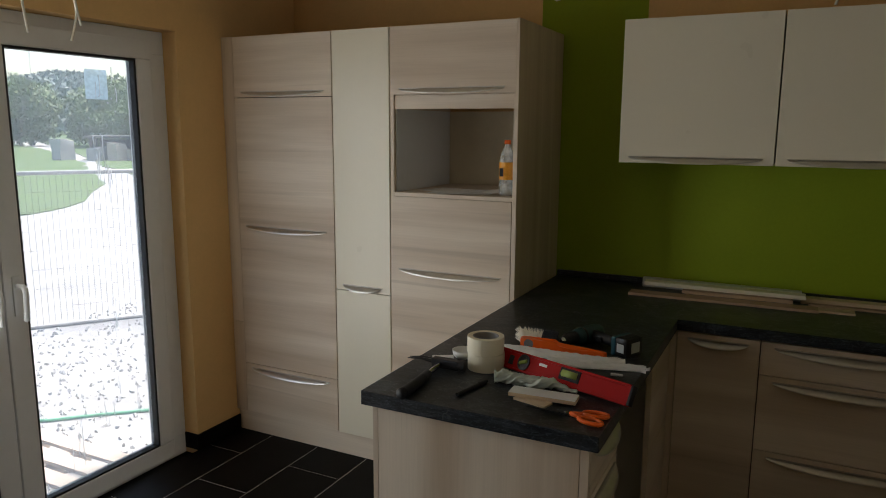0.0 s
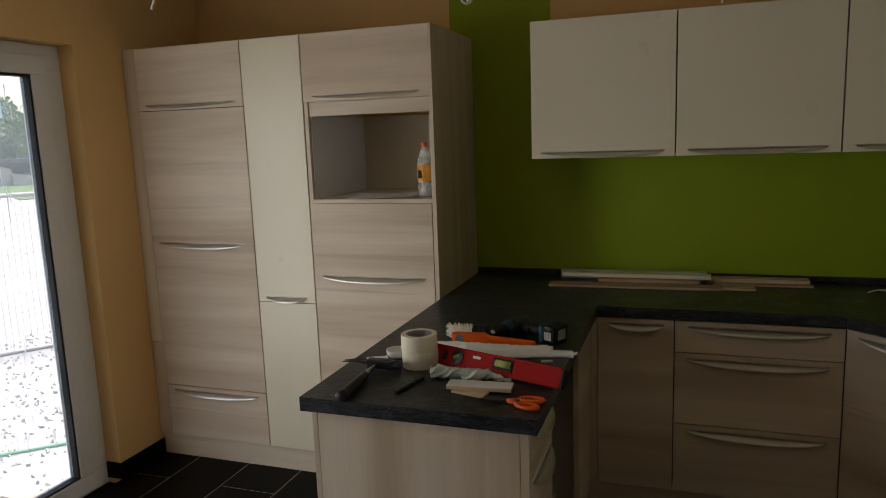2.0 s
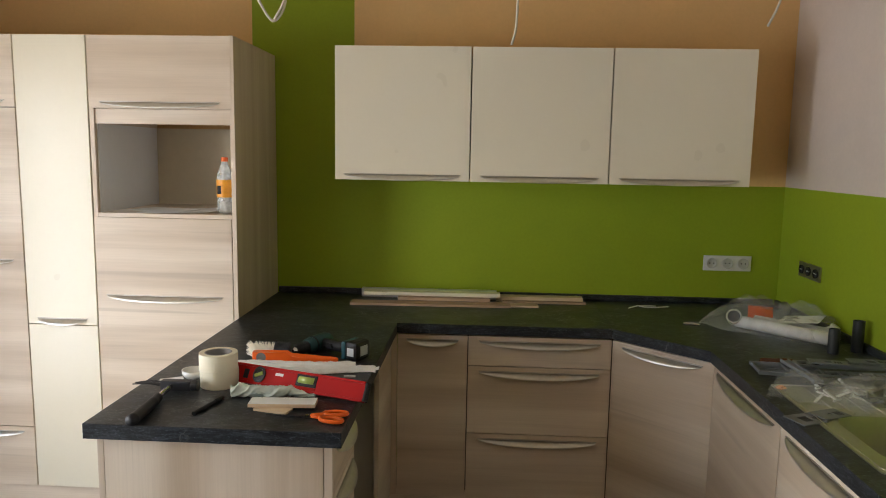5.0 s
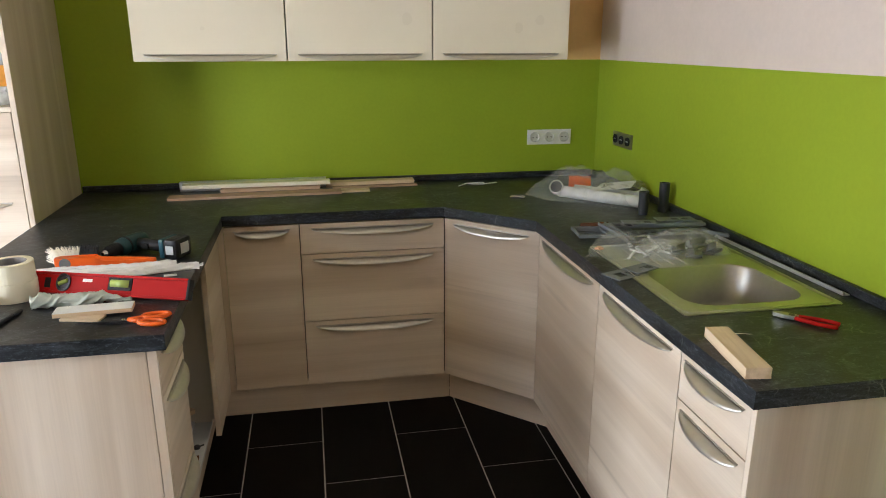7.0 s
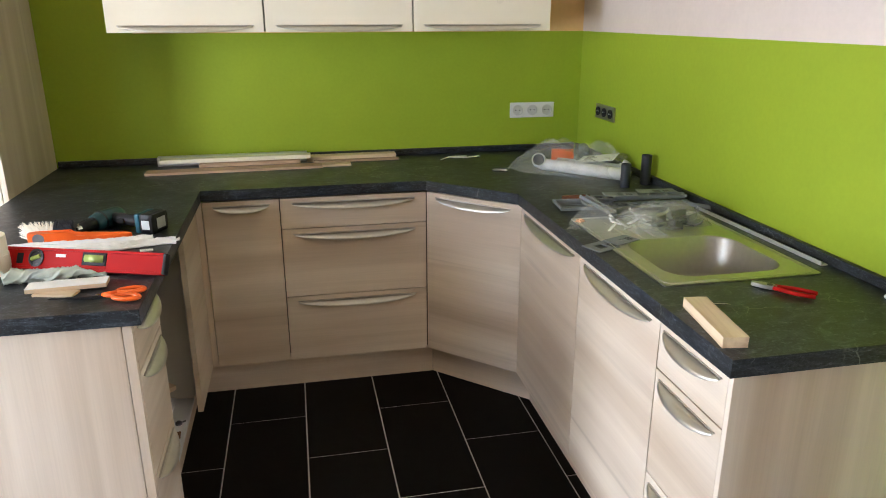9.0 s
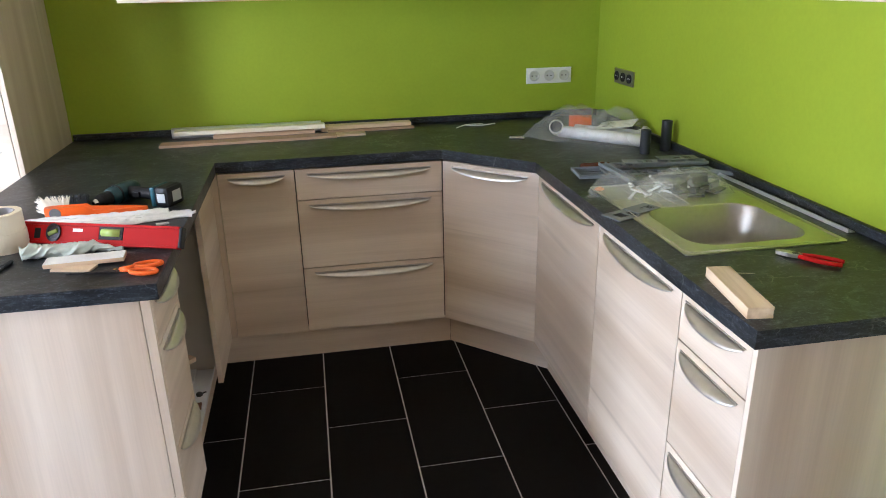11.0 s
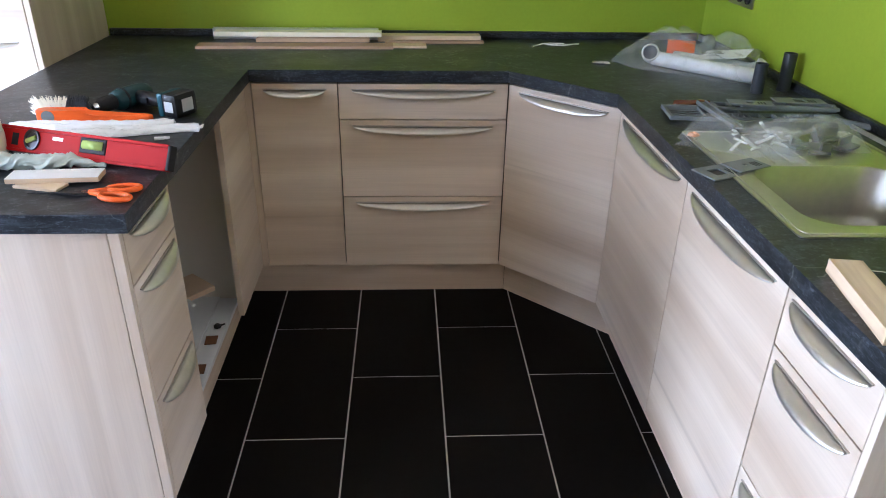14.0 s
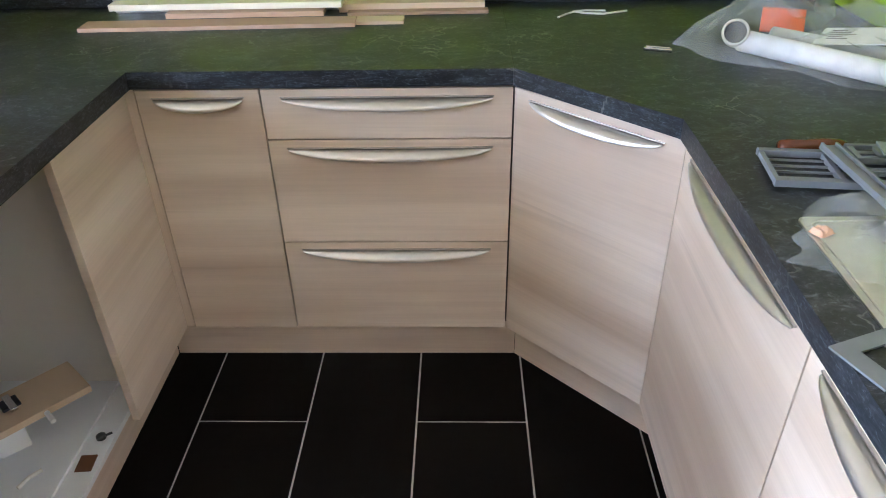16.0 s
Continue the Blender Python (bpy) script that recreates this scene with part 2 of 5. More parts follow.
def tube(points, r, seg=8, bm=None, r2=None):
    """A round bar along points, with closed ends; r2: radius at the far end."""
    bm = bm or bmesh.new()
    pts = [Vector(p) for p in points]
    rings, side = [], None
    for i, p in enumerate(pts):
        d = (pts[min(i + 1, len(pts) - 1)] - pts[max(i - 1, 0)]).normalized()
        if side is None:
            side = d.orthogonal().normalized()
        side = (side - d * side.dot(d)).normalized()
        up = d.cross(side)
        rr = r if r2 is None else r + (r2 - r) * i / (len(pts) - 1)
        rings.append([bm.verts.new(p + (side * math.cos(a) + up * math.sin(a)) * rr)
                      for a in (2 * math.pi * k / seg for k in range(seg))])
    for a, b in zip(rings, rings[1:]):
        for k in range(seg):
            bm.faces.new((a[k], a[(k + 1) % seg], b[(k + 1) % seg], b[k]))
    bm.faces.new(rings[0][::-1]), bm.faces.new(rings[-1])
    return bm


def turned(profile, seg=24, bm=None, m=None):
    """A body turned round z from (radius, z) pairs; open where the radius is not 0 at an end."""
    bm = bm or bmesh.new()
    m = m or Matrix()
    rings = [[bm.verts.new(m @ Vector((r * math.cos(a), r * math.sin(a), z))) for a in (2 * math.pi * k / seg for k in range(seg))]
             for r, z in profile]
    for a, b in zip(rings, rings[1:]):
        for k in range(seg):
            bm.faces.new((a[k], a[(k + 1) % seg], b[(k + 1) % seg], b[k]))
    bm.faces.new(rings[0][::-1]), bm.faces.new(rings[-1])
    return bm


def bow_handle(parent, mid, along, out, length):
    """A satin bow handle: a straight strip on the front, and a crescent lip that leans out and down from it."""
    u, o = Vector(along).normalized(), Vector(out).normalized()
    c, dn = Vector(mid), Vector((0, 0, -1))
    bm, steps, k = bmesh.new(), 28, 3
    top, under = [], []
    lean = (o * 0.028 + dn * 0.023)
    face = lean.cross(u).normalized()
    face = face if face.z > 0 else -face
    for i in range(steps + 1):
        s = 2 * i / steps - 1
        w = 0.14 + 0.86 * max(1 - abs(s) ** 2.3, 0.0) ** 0.8
        row = [c + u * (s * length / 2) + o * 0.003 + lean * (w * j / k) + face * (0.0025 * w * math.sin(math.pi * j / k)) for j in range(k + 1)]
        top.append([bm.verts.new(p) for p in row])
        under.append([bm.verts.new(p - face * 0.0022) for p in row])
    for rows, flip in ((top, False), (under, True)):
        for a, b in zip(rows, rows[1:]):
            for j in range(k):
                q = (a[j], b[j], b[j + 1], a[j + 1])
                bm.faces.new(q[::-1] if flip else q)
    for a, b, ua, ub in zip(top, top[1:], under, under[1:]):
        bm.faces.new((a[k], b[k], ub[k], ua[k]))
        bm.faces.new((b[0], a[0], ua[0], ub[0]))
    ob = part("handle", bm, NICKEL, parent, "satin nickel bow handle", smooth=True)
    h = u * (length / 2 + 0.004)
    e = o * 0.0045
    corners = [c - h, c + h, c + h + e, c - h + e]
    bm = prism([(p.x, p.y) for p in corners], c.z + 0.0005, c.z + 0.0035)
    part("mounting_strip", bm, STRIP, ob, "dark mounting strip", bevel=0.001)
    return ob


# ---- room shell ----
XL, XR, YS, ZC = -1.595, 2.485, -9.2, 2.52
XE, YE = 5.6, -2.75   # the room widens to the east behind the kitchen
TH = 0.24
DOOR_Y0, DOOR_Y1, DOOR_Z = -2.63, -0.885, 2.08   # terrace door opening
FG_Y0, FG_Y1 = -5.75, -3.45                     # glazing in the far east wall
WG_Y0, WG_Y1 = -4.7, -3.1                        # second terrace glazing, behind the camera


def wall(name, pieces, label):
    """A wall of butted boxes; each piece: box sizes and its paint."""
    mats = []
    bm = bmesh.new()
    for *b, mat in pieces:
        n0 = len(bm.faces)
        box(*b, bm)
        bm.faces.ensure_lookup_table()
        if mat not in mats:
            mats.append(mat)
        for f in bm.faces[n0:]:
            f.material_index = mats.index(mat)
    me = solid(bm, mats[0])
    for m in mats[1:]:
        me.materials.append(m)
    return tagged(new(name, me), label, "wall", kind="structure")


GB = 1.493  # top of the green band
wall("wall_north", [
    (XL - TH, -0.105, 0, TH, -0.2, ZC, PEACH),
    (-0.105, 0.396, 0, TH, -0.2, ZC, GREEN),
    (0.396, XR + TH, 0, TH, -0.2, GB, GREEN),
    (0.396, XR + TH, 0, TH, GB, ZC, PEACH)], "plastered wall painted peach with a lime green splash band")
wall("wall_east", [
    (XR, XR + TH, -2.6, 0, -0.2, GB, GREEN),
    (XR, XR + TH, -2.6, 0, GB, ZC, PALE),
    (XR, XR + TH, YE, -2.6, -0.2, ZC, PALE)], "plastered wall, lime green below and pale above")
wall("wall_west", [
    (XL - TH, XL, DOOR_Y1, 0, -0.2, ZC, PEACH),
    (XL - TH, XL, DOOR_Y0, DOOR_Y1, DOOR_Z, ZC, PEACH),
    (XL - TH, XL, DOOR_Y0, DOOR_Y1, -0.2, -0.03, TILE),
    (XL - TH, XL, WG_Y1, DOOR_Y0, -0.2, ZC, PEACH),
    (XL - TH, XL, WG_Y0, WG_Y1, DOOR_Z, ZC, PEACH),
    (XL - TH, XL, WG_Y0, WG_Y1, -0.2, -0.03, TILE),
    (XL - TH, XL, YS - TH, WG_Y0, -0.2, ZC, PEACH)], "peach plastered wall with a terrace door opening")
wall("wall_northeast", [(XR + TH, XE + TH, YE, YE + TH, -0.2, ZC, PALE)], "plain pale plastered wall")
wall("wall_far_east", [
    (XE, XE + TH, FG_Y1, YE, -0.2, ZC, PEACH),
    (XE, XE + TH, FG_Y0, FG_Y1, DOOR_Z, ZC, PEACH),
    (XE, XE + TH, FG_Y0, FG_Y1, -0.2, -0.03, TILE),
    (XE, XE + TH, YS - TH, FG_Y0, -0.2, ZC, PEACH)], "plain peach plastered wall with a glazed opening")
wall("wall_south", [(XL, XE, YS - TH, YS, -0.2, ZC, PEACH)], "plain peach plastered wall")
tagged(new("ceiling", solid(prism([(XL - TH, TH), (XL - TH, YS - TH), (XE + TH, YS - TH), (XE + TH, YE + TH), (XR + TH, YE + TH), (XR + TH, TH)], ZC, ZC + 0.2), PLASTER)), "rough white plastered ceiling", "ceiling", kind="structure")
floor = tagged(new("floor", solid(prism([(XL, 0), (XL, YS), (XE, YS), (XE, YE), (XR, YE), (XR, 0)], -0.2, -0.0025), GROUT)), "dark stoneware tiles with pale grey grout", "floor", kind="structure")


# ---- terrace door ----
def pvc_frame(name, parent, x0, x1, y0, y1, z0, z1, w, mat=PVC, bevel=0.004):
    """A rectangular frame in the plane of the west wall; one mesh."""
    bm = bmesh.new()
    box(x0, x1, y0, y1, z0, z0 + w, bm), box(x0, x1, y0, y1, z1 - w, z1, bm)
    box(x0, x1, y0, y0 + w, z0 + w, z1 - w, bm), box(x0, x1, y1 - w, y1, z0 + w, z1 - w, bm)
    return part(name, bm, mat, parent, bevel=bevel)


def door_pull(parent, y):
    plate = part("handle", box(-1.663, -1.653, y - 0.017, y + 0.017, 0.90, 1.06), PVC, parent, "white lever handle", bevel=0.003)
    pts = [(-1.655, y, 1.02), (-1.62, y, 1.02), (-1.607, y, 1.012), (-1.603, y, 0.99), (-1.607, y, 0.94), (-1.613, y, 0.885)]
    part("lever", tube(pts, 0.011, 10), PVC, plate, smooth=True)


door = thing("door_1", (-1.66, -1.76, -0.03), "white plastic double terrace door, closed", "door", kind="structure")
pvc_frame("frame", door, -1.735, -1.68, DOOR_Y0 + 0.002, DOOR_Y1 - 0.002, -0.028, DOOR_Z - 0.002, 0.105)
MEET = -1.757
for y0, y1, hy in ((MEET + 0.003, DOOR_Y1 - 0.09, MEET + 0.05), (DOOR_Y0 + 0.09, MEET - 0.003, MEET - 0.05)):
    sash = pvc_frame("sash", door, -1.745, -1.663, y0, y1, -0.01, DOOR_Z - 0.05, 0.085, bevel=0.006)
    pvc_frame("gasket", sash, -1.725, -1.669, y0 + 0.084, y1 - 0.084, 0.074, DOOR_Z - 0.134, 0.011, RUBBER, 0)
    pane = part("pane", box(-1.72, -1.70, y0 + 0.08, y1 - 0.08, 0.07, DOOR_Z - 0.13), GLASS, sash, "clear double glazing with dust streaks")
    pane.visible_shadow = False
    veil = part("dust_glare_layer", box(-1.6995, -1.6985, y0 + 0.096, y1 - 0.096, 0.086, DOOR_Z - 0.146), DUST_GLARE, sash, "thin dust with dried drips and an even milky veil for glare")
    veil.visible_shadow = False
    door_pull(sash, hy)

def backlit(name, colour, cover):
    """A thin translucent coat on glass: cover is the share that is not see-through."""
    m = bpy.data.materials.new(name)
    m.use_nodes = True
    n, l = m.node_tree.nodes, m.node_tree.links
    n.remove(n["Principled BSDF"])
    t, d, x = n.new("ShaderNodeBsdfTransparent"), n.new("ShaderNodeBsdfTranslucent"), n.new("ShaderNodeMixShader")
    d.inputs["Color"].default_value = (*colour, 1)
    f = noise_tex(n, l, coords(n, l, (1, 1, 1)), 60, 2)
    l.new(ramp(n, l, f, [(0.3, (cover * 0.85,) * 3), (0.7, (min(cover * 1.1, 1),) * 3)]), x.inputs[0])
    l.new(t.outputs[0], x.inputs[1])
    l.new(d.outputs[0], x.inputs[2])
    l.new(x.outputs[0], n["Material Output"].inputs[0])
    return m


STICKER, DRIP = backlit("pale_sticker", (0.8, 0.92, 0.97), 0.6), backlit("dried_drip", (0.97, 0.97, 0.97), 0.6)
part("sticker", box(-1.6983, -1.6976, -1.305, -1.194, 1.757, 1.884), STICKER, door, "pale translucent sticker on the pane")
rng = random.Random(21)
for y, z0, z1 in ((-1.235, 1.77, 1.86), (-1.255, 1.76, 1.83), (-1.151, 1.745, 1.81), (-1.238, 1.44, 1.60), (-1.262, 1.40, 1.53), (-1.272, 1.42, 1.52), (-1.222, 1.30, 1.47), (-1.205, 1.38, 1.45),
                  (-1.286, 1.55, 1.60), (-1.17, 1.84, 1.9)):
    pts = [(-1.6968, y + rng.uniform(-0.003, 0.003), z1 + (z0 - z1) * k / 4) for k in range(5)]
    part("paint_drip", tube(pts, 0.0032, 5, None, 0.0012), DRIP, door, "dried white paint drip")
bm = bmesh.new()
for k in range(26):
    y, z = rng.gauss(-1.19, 0.035), rng.uniform(1.55, 1.78)
    bmesh.ops.create_icosphere(bm, subdivisions=1, radius=rng.uniform(0.0018, 0.0045), matrix=Matrix.Translation((-1.6968, y, z)))
part("paint_spots", bm, DRIP, door, "dried white paint spots")

glazing = thing("door_2", (-1.7, -3.9, -0.03), "white plastic terrace door, closed", "door", kind="structure")
pvc_frame("frame", glazing, -1.735, -1.68, WG_Y0 + 0.002, WG_Y1 - 0.002, -0.028, DOOR_Z - 0.002, 0.12)
part("pane", box(-1.72, -1.70, WG_Y0 + 0.11, WG_Y1 - 0.11, 0.09, DOOR_Z - 0.11), GLASS, glazing).visible_shadow = False

window = thing("window_1", (XE + 0.12, -4.6, -0.03), "large white plastic terrace glazing, closed", "window", kind="structure")
pvc_frame("window_frame", window, XE + 0.09, XE + 0.16, FG_Y0 + 0.002, FG_Y1 - 0.002, -0.028, DOOR_Z - 0.002, 0.1)
part("pane", box(XE + 0.115, XE + 0.135, FG_Y0 + 0.09, FG_Y1 - 0.09, 0.07, DOOR_Z - 0.09), GLASS, window).visible_shadow = False

# tiled skirting on the west wall
skirt = thing("baseboard", (XL, -0.7, 0), "dark stoneware tile skirting", "skirting", kind="structure")
part("tile", box(XL, XL + 0.009, DOOR_Y1, -0.58, 0.001, 0.082), TILE, skirt)
part("tile", box(XL - 0.082, XL + 0.009, DOOR_Y1 - 0.009, DOOR_Y1 - 0.0005, 0.001, 0.082), TILE, skirt)

# ---- kitchen: base units ----
FZ0, FZ1 = 0.147, 0.868        # bottom and top of the fronts
YF, XRF, XPF = -0.592, 1.905, 0.66   # front planes: back run, east run, peninsula
WT0, WT1 = 0.876, 0.917        # worktop
GAP = 0.0019


def front(parent, p, q, z0, z1, handle=None, mat=WOOD_H, name="front", hz=None, thick=0.019, tight=(0, 0)):
    """A cabinet front from plan point p to q (its outer face), seen with p at the left, and a bow handle of that length."""
    p, q = Vector(p), Vector(q)
    d = (q - p).normalized()
    out = Vector((d.y, -d.x))
    ob = part(name, slab(p + d * (0.0002 if tight[0] else GAP), q - d * (0.0002 if tight[1] else GAP), thick, z0 + GAP, z1 - GAP), mat, parent, bevel=0.0012)
    if handle:
        m = (p + q) / 2
        bow_handle(ob, (m.x, m.y, z1 - 0.024 if hz is None else hz), (d.x, d.y, 0), (out.x, out.y, 0), handle)
    return ob


def drawers(parent, p, q, handle, levels=(0.868, 0.737, 0.440, 0.147)):
    for z1, z0 in zip(levels, levels[1:]):
        front(parent, p, q, z0, z1, handle, name="drawer")


BASES = "fitted base units"
# back run
u = thing("base_cabinet", (0.82, -0.3, 0), "narrow pale ash base cabinet with one pull-out front", "cabinet", BASES)
part("body", box(0.69, 0.983, YF + 0.022, -0.02, FZ0, 0.872), GAP_SHADE_BODY, u)
front(u, (0.685, YF), (0.985, YF), FZ0, FZ1, 0.215)
part("filler", box(0.6605, 0.684, YF + 0.002, YF + 0.02, FZ0, FZ1), WOOD_V, u)
u = thing("drawer_cabinet", (1.285, -0.3, 0), "pale ash base cabinet with three drawers", "cabinet", BASES)
part("body", box(0.987, 1.584, YF + 0.022, -0.02, FZ0, 0.872), GAP_SHADE_BODY, u)
drawers(u, (0.985, YF), (1.586, YF), 0.50)
u = thing("corner_cabinet", (1.95, -0.4, 0), "pale ash corner cabinet with a diagonal door", "cabinet", BASES)
part("body", prism([(1.588, -0.02), (1.588, YF + 0.03), (XRF + 0.03, -0.89), (XR - 0.02, -0.89), (XR - 0.02, -0.02)], FZ0, 0.872), GAP_SHADE_BODY, u)
front(u, (1.5875, YF - 0.0005), (XRF, -0.8995), FZ0, FZ1, 0.345, name="door", tight=(1, 1))
# east run
u = thing("base_cabinet", (2.2, -1.2, 0), "pale ash base cabinet with one wide door beside the sink", "cabinet", BASES)
part("body", box(XRF + 0.022, XR - 0.02, -1.491, -0.902, FZ0, 0.872), GAP_SHADE_BODY, u)
front(u, (XRF, -0.900), (XRF, -1.493), FZ0, FZ1, 0.50, name="door", tight=(1, 0))
u = thing("sink_cabinet", (2.2, -1.75, 0), "pale ash sink cabinet with one door", "cabinet", BASES)
bm = box(XRF + 0.022, XR - 0.02, -2.001, -1.985, FZ0, 0.872)
box(XRF + 0.022, XR - 0.02, -1.511, -1.495, FZ0, 0.872, bm), box(XRF + 0.022, XR - 0.02, -1.985, -1.511, FZ0, FZ0 + 0.016, bm)
part("body", bm, GAP_SHADE_BODY, u)
front(u, (XRF, -1.493), (XRF, -2.003), FZ0, FZ1, 0.42, name="door")
u = thing("drawer_cabinet", (2.2, -2.15, 0), "narrow pale ash cabinet with three drawers", "cabinet", BASES)
part("body", box(XRF + 0.022, XR - 0.02, -2.285, -2.006, FZ0, 0.872), GAP_SHADE_BODY, u)
drawers(u, (XRF, -2.003), (XRF, -2.291), 0.235)
part("end_panel", box(XRF - 0.002, XR - 0.003, -2.308, -2.2925, 0.001, 0.8755), WOOD_V, u, bevel=0.001)
# peninsula
PEN_END = -1.79
u = thing("drawer_cabinet", (0.35, -1.63, 0), "narrow pale ash cabinet with three drawers at the peninsula's end", "cabinet", BASES)
part("body", box(0.05, XPF - 0.022, -1.766, -1.478, FZ0, 0.872), GAP_SHADE_BODY, u)
drawers(u, (XPF, -1.772), (XPF, -1.476), 0.235)
part("end_panel", box(0.058, XPF - 0.024, PEN_END, PEN_END + 0.017, 0.001, 0.8755), WOOD_V, u, bevel=0.001)
part("back_panel", box(0.04, 0.0565, PEN_END, -0.60, 0.001, 0.8755), WOOD_V, u, bevel=0.001)
part("corner_strip", box(XPF - 0.022, XPF, PEN_END, -1.774, 0.147, 0.8755), WOOD_V, u, bevel=0.001)
u = thing("appliance_niche", (0.35, -1.22, 0), "open white niche waiting for a dishwasher", "cabinet", BASES)
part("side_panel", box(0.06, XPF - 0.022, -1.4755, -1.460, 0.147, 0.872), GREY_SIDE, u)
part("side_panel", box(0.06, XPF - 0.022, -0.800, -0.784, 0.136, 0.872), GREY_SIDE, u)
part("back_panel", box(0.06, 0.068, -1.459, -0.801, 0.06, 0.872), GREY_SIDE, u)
part("bottom_panel", box(0.069, 0.54, -1.459, -0.801, 0.117, 0.135), CARCASS, u, bevel=0.001)
part("ledge", box(0.5405, 0.606, -1.459, -0.801, 0.112, 0.128), CARCASS, u, bevel=0.001)
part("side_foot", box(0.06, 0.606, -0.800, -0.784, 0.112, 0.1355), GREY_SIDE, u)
part("mounting_bracket", prism([(0.560, -0.974), (0.602, -0.974), (0.602, -0.998), (0.585, -1.004)], 0.838, 0.8757), plain("dark_bracket", (0.09, 0.1, 0.1), 0.4), u, "dark metal mounting bracket", bevel=0.002)
u = thing("corner_filler", (0.65, -0.78, 0), "pale ash filler panel in the corner of the base units", "panel", BASES)
part("panel", box(XPF - 0.019, XPF, -0.953, YF + 0.02, 0.147, FZ1), WOOD_H, u, bevel=0.001)
# plinths
u = thing("plinth", (1.1, -0.53, 0), "pale ash plinth under the base units", "plinth", kind="structure")
part("board", box(0.588, 1.620, -0.534, -0.518, 0.001, 0.146), WOOD_H, u)
part("board", slab((1.621, -0.535), (1.975, -0.880), 0.016, 0.001, 0.146), WOOD_H, u)
part("board", box(1.975, 1.991, -2.29, -0.882, 0.001, 0.146), WOOD_H, u)
part("board", box(0.570, 0.586, -1.772, -0.536, 0.001, 0.111), WOOD_H, u)
# worktop
wt = thing("worktop", (1.2, -0.3, WT0), "charcoal stone-look laminate worktop over all base units", "worktop")
part("section", prism([(0.012, -0.004), (0.012, -1.807), (0.686, -1.807), (0.686, -0.610), (1.582, -0.610), (1.582, -0.004)], WT0, WT1), TOP, wt, bevel=0.002)
SX0, SX1, SY0, SY1 = 1.966, 2.380, -1.912, -1.335   # cut-out for the sink
bm = prism([(1.5822, -0.004), (1.5822, -0.610), (1.885, -0.915), (1.885, SY1), (XR - 0.004, SY1), (XR - 0.004, -0.004)], WT0, WT1)
box(1.885, SX0, SY0, SY1, WT0, WT1, bm), box(SX1, XR - 0.004, SY0, SY1, WT0, WT1, bm), box(1.885, XR - 0.004, -2.321, SY0, WT0, WT1, bm)
bmesh.ops.remove_doubles(bm, verts=bm.verts, dist=0.0001)
part("section", bm, TOP, wt)
for b in ((0.014, XR - 0.02, -0.018, -0.0005), ):
    part("upstand", box(*b, WT1, WT1 + 0.028), TOP, wt, bevel=0.004)
part("upstand", box(XR - 0.018, XR - 0.0005, -2.321, -0.019, WT1, WT1 + 0.028), TOP, wt, bevel=0.004)

# ---- tall units ----
YT = -0.597
TALLS = "tall fitted cabinets"
u = thing("tall_cabinet", (-1.22, -0.3, 0), "tall pale ash cabinet with three fronts", "cabinet", TALLS)
part("body", box(-1.52, -0.922, YT + 0.022, -0.01, 0.12, 2.08), GAP_SHADE_BODY, u)
front(u, (-1.52, YT), (-0.923, YT), 1.785, 2.083, 0.50, hz=1.812)
front(u, (-1.52, YT), (-0.923, YT), 0.395, 1.785, 0.50, hz=1.138)
front(u, (-1.52, YT), (-0.923, YT), 0.120, 0.395, 0.50)
part("filler", box(XL + 0.001, -1.522, YT + 0.003, YT + 0.02, 0.62, 2.083), WOOD_V, u)
part("filler", box(XL + 0.001, -1.522, YT + 0.003, YT + 0.02, 0.12, 0.617), WOOD_V, u)
u = thing("tall_cabinet", (-0.765, -0.3, 0), "tall narrow cream cabinet with two fronts", "cabinet", TALLS)
part("body", box(-0.920, -0.612, YT + 0.022, -0.01, 0.12, 2.08), GAP_SHADE_BODY, u)
front(u, (-0.921, YT), (-0.611, YT), 0.862, 2.083, 0.215, WHITE, hz=0.888)
front(u, (-0.921, YT), (-0.611, YT), 0.120, 0.862, None, WHITE)
u = thing("oven_cabinet", (-0.3, -0.3, 0), "tall pale ash oven cabinet with an empty niche", "cabinet", TALLS)
NZ0, NZ1 = 1.352, 1.724
bm = box(-0.608, -0.590, YT + 0.004, -0.01, 0.12, 2.08)
box(-0.590, -0.014, YT + 0.022, -0.01, 0.12, NZ0 - 0.018, bm), box(-0.590, -0.014, YT + 0.022, -0.01, NZ1 + 0.06, 2.08, bm)
part("body", bm, WOOD_V, u)
part("side_panel", box(-0.013, 0.006, YT + 0.001, -0.003, 0.001, 2.083), WOOD_V, u, bevel=0.001)
part("inner_side", box(-0.5895, -0.584, -0.575, -0.03, NZ0, NZ1), CARCASS, u)
part("inner_side", box(-0.0195, -0.0142, -0.575, -0.03, NZ0, NZ1), CARCASS, u)
part("inner_back", box(-0.584, -0.0196, -0.03, -0.024, NZ0, NZ1), BACKBOARD, u)
part("shelf", box(-0.5895, -0.0145, YT + 0.004, -0.024, NZ0 - 0.0175, NZ0), WOOD_H, u, bevel=0.001)
part("header", box(-0.5895, -0.0145, YT + 0.012, YT + 0.03, NZ1, NZ1 + 0.0595), WOOD_H, u)
front(u, (-0.609, YT), (-0.004, YT), 1.785, 2.083, 0.50, hz=1.812)
front(u, (-0.609, YT), (-0.014, YT), 0.120, NZ0 - 0.017, 0.50, hz=0.998)
u = thing("plinth", (-0.75, -0.53, 0), "pale ash plinth under the tall units", "plinth", kind="structure")
part("board", box(XL + 0.001, -0.0135, -0.578, -0.562, 0.001, 0.119), WOOD_H, u)

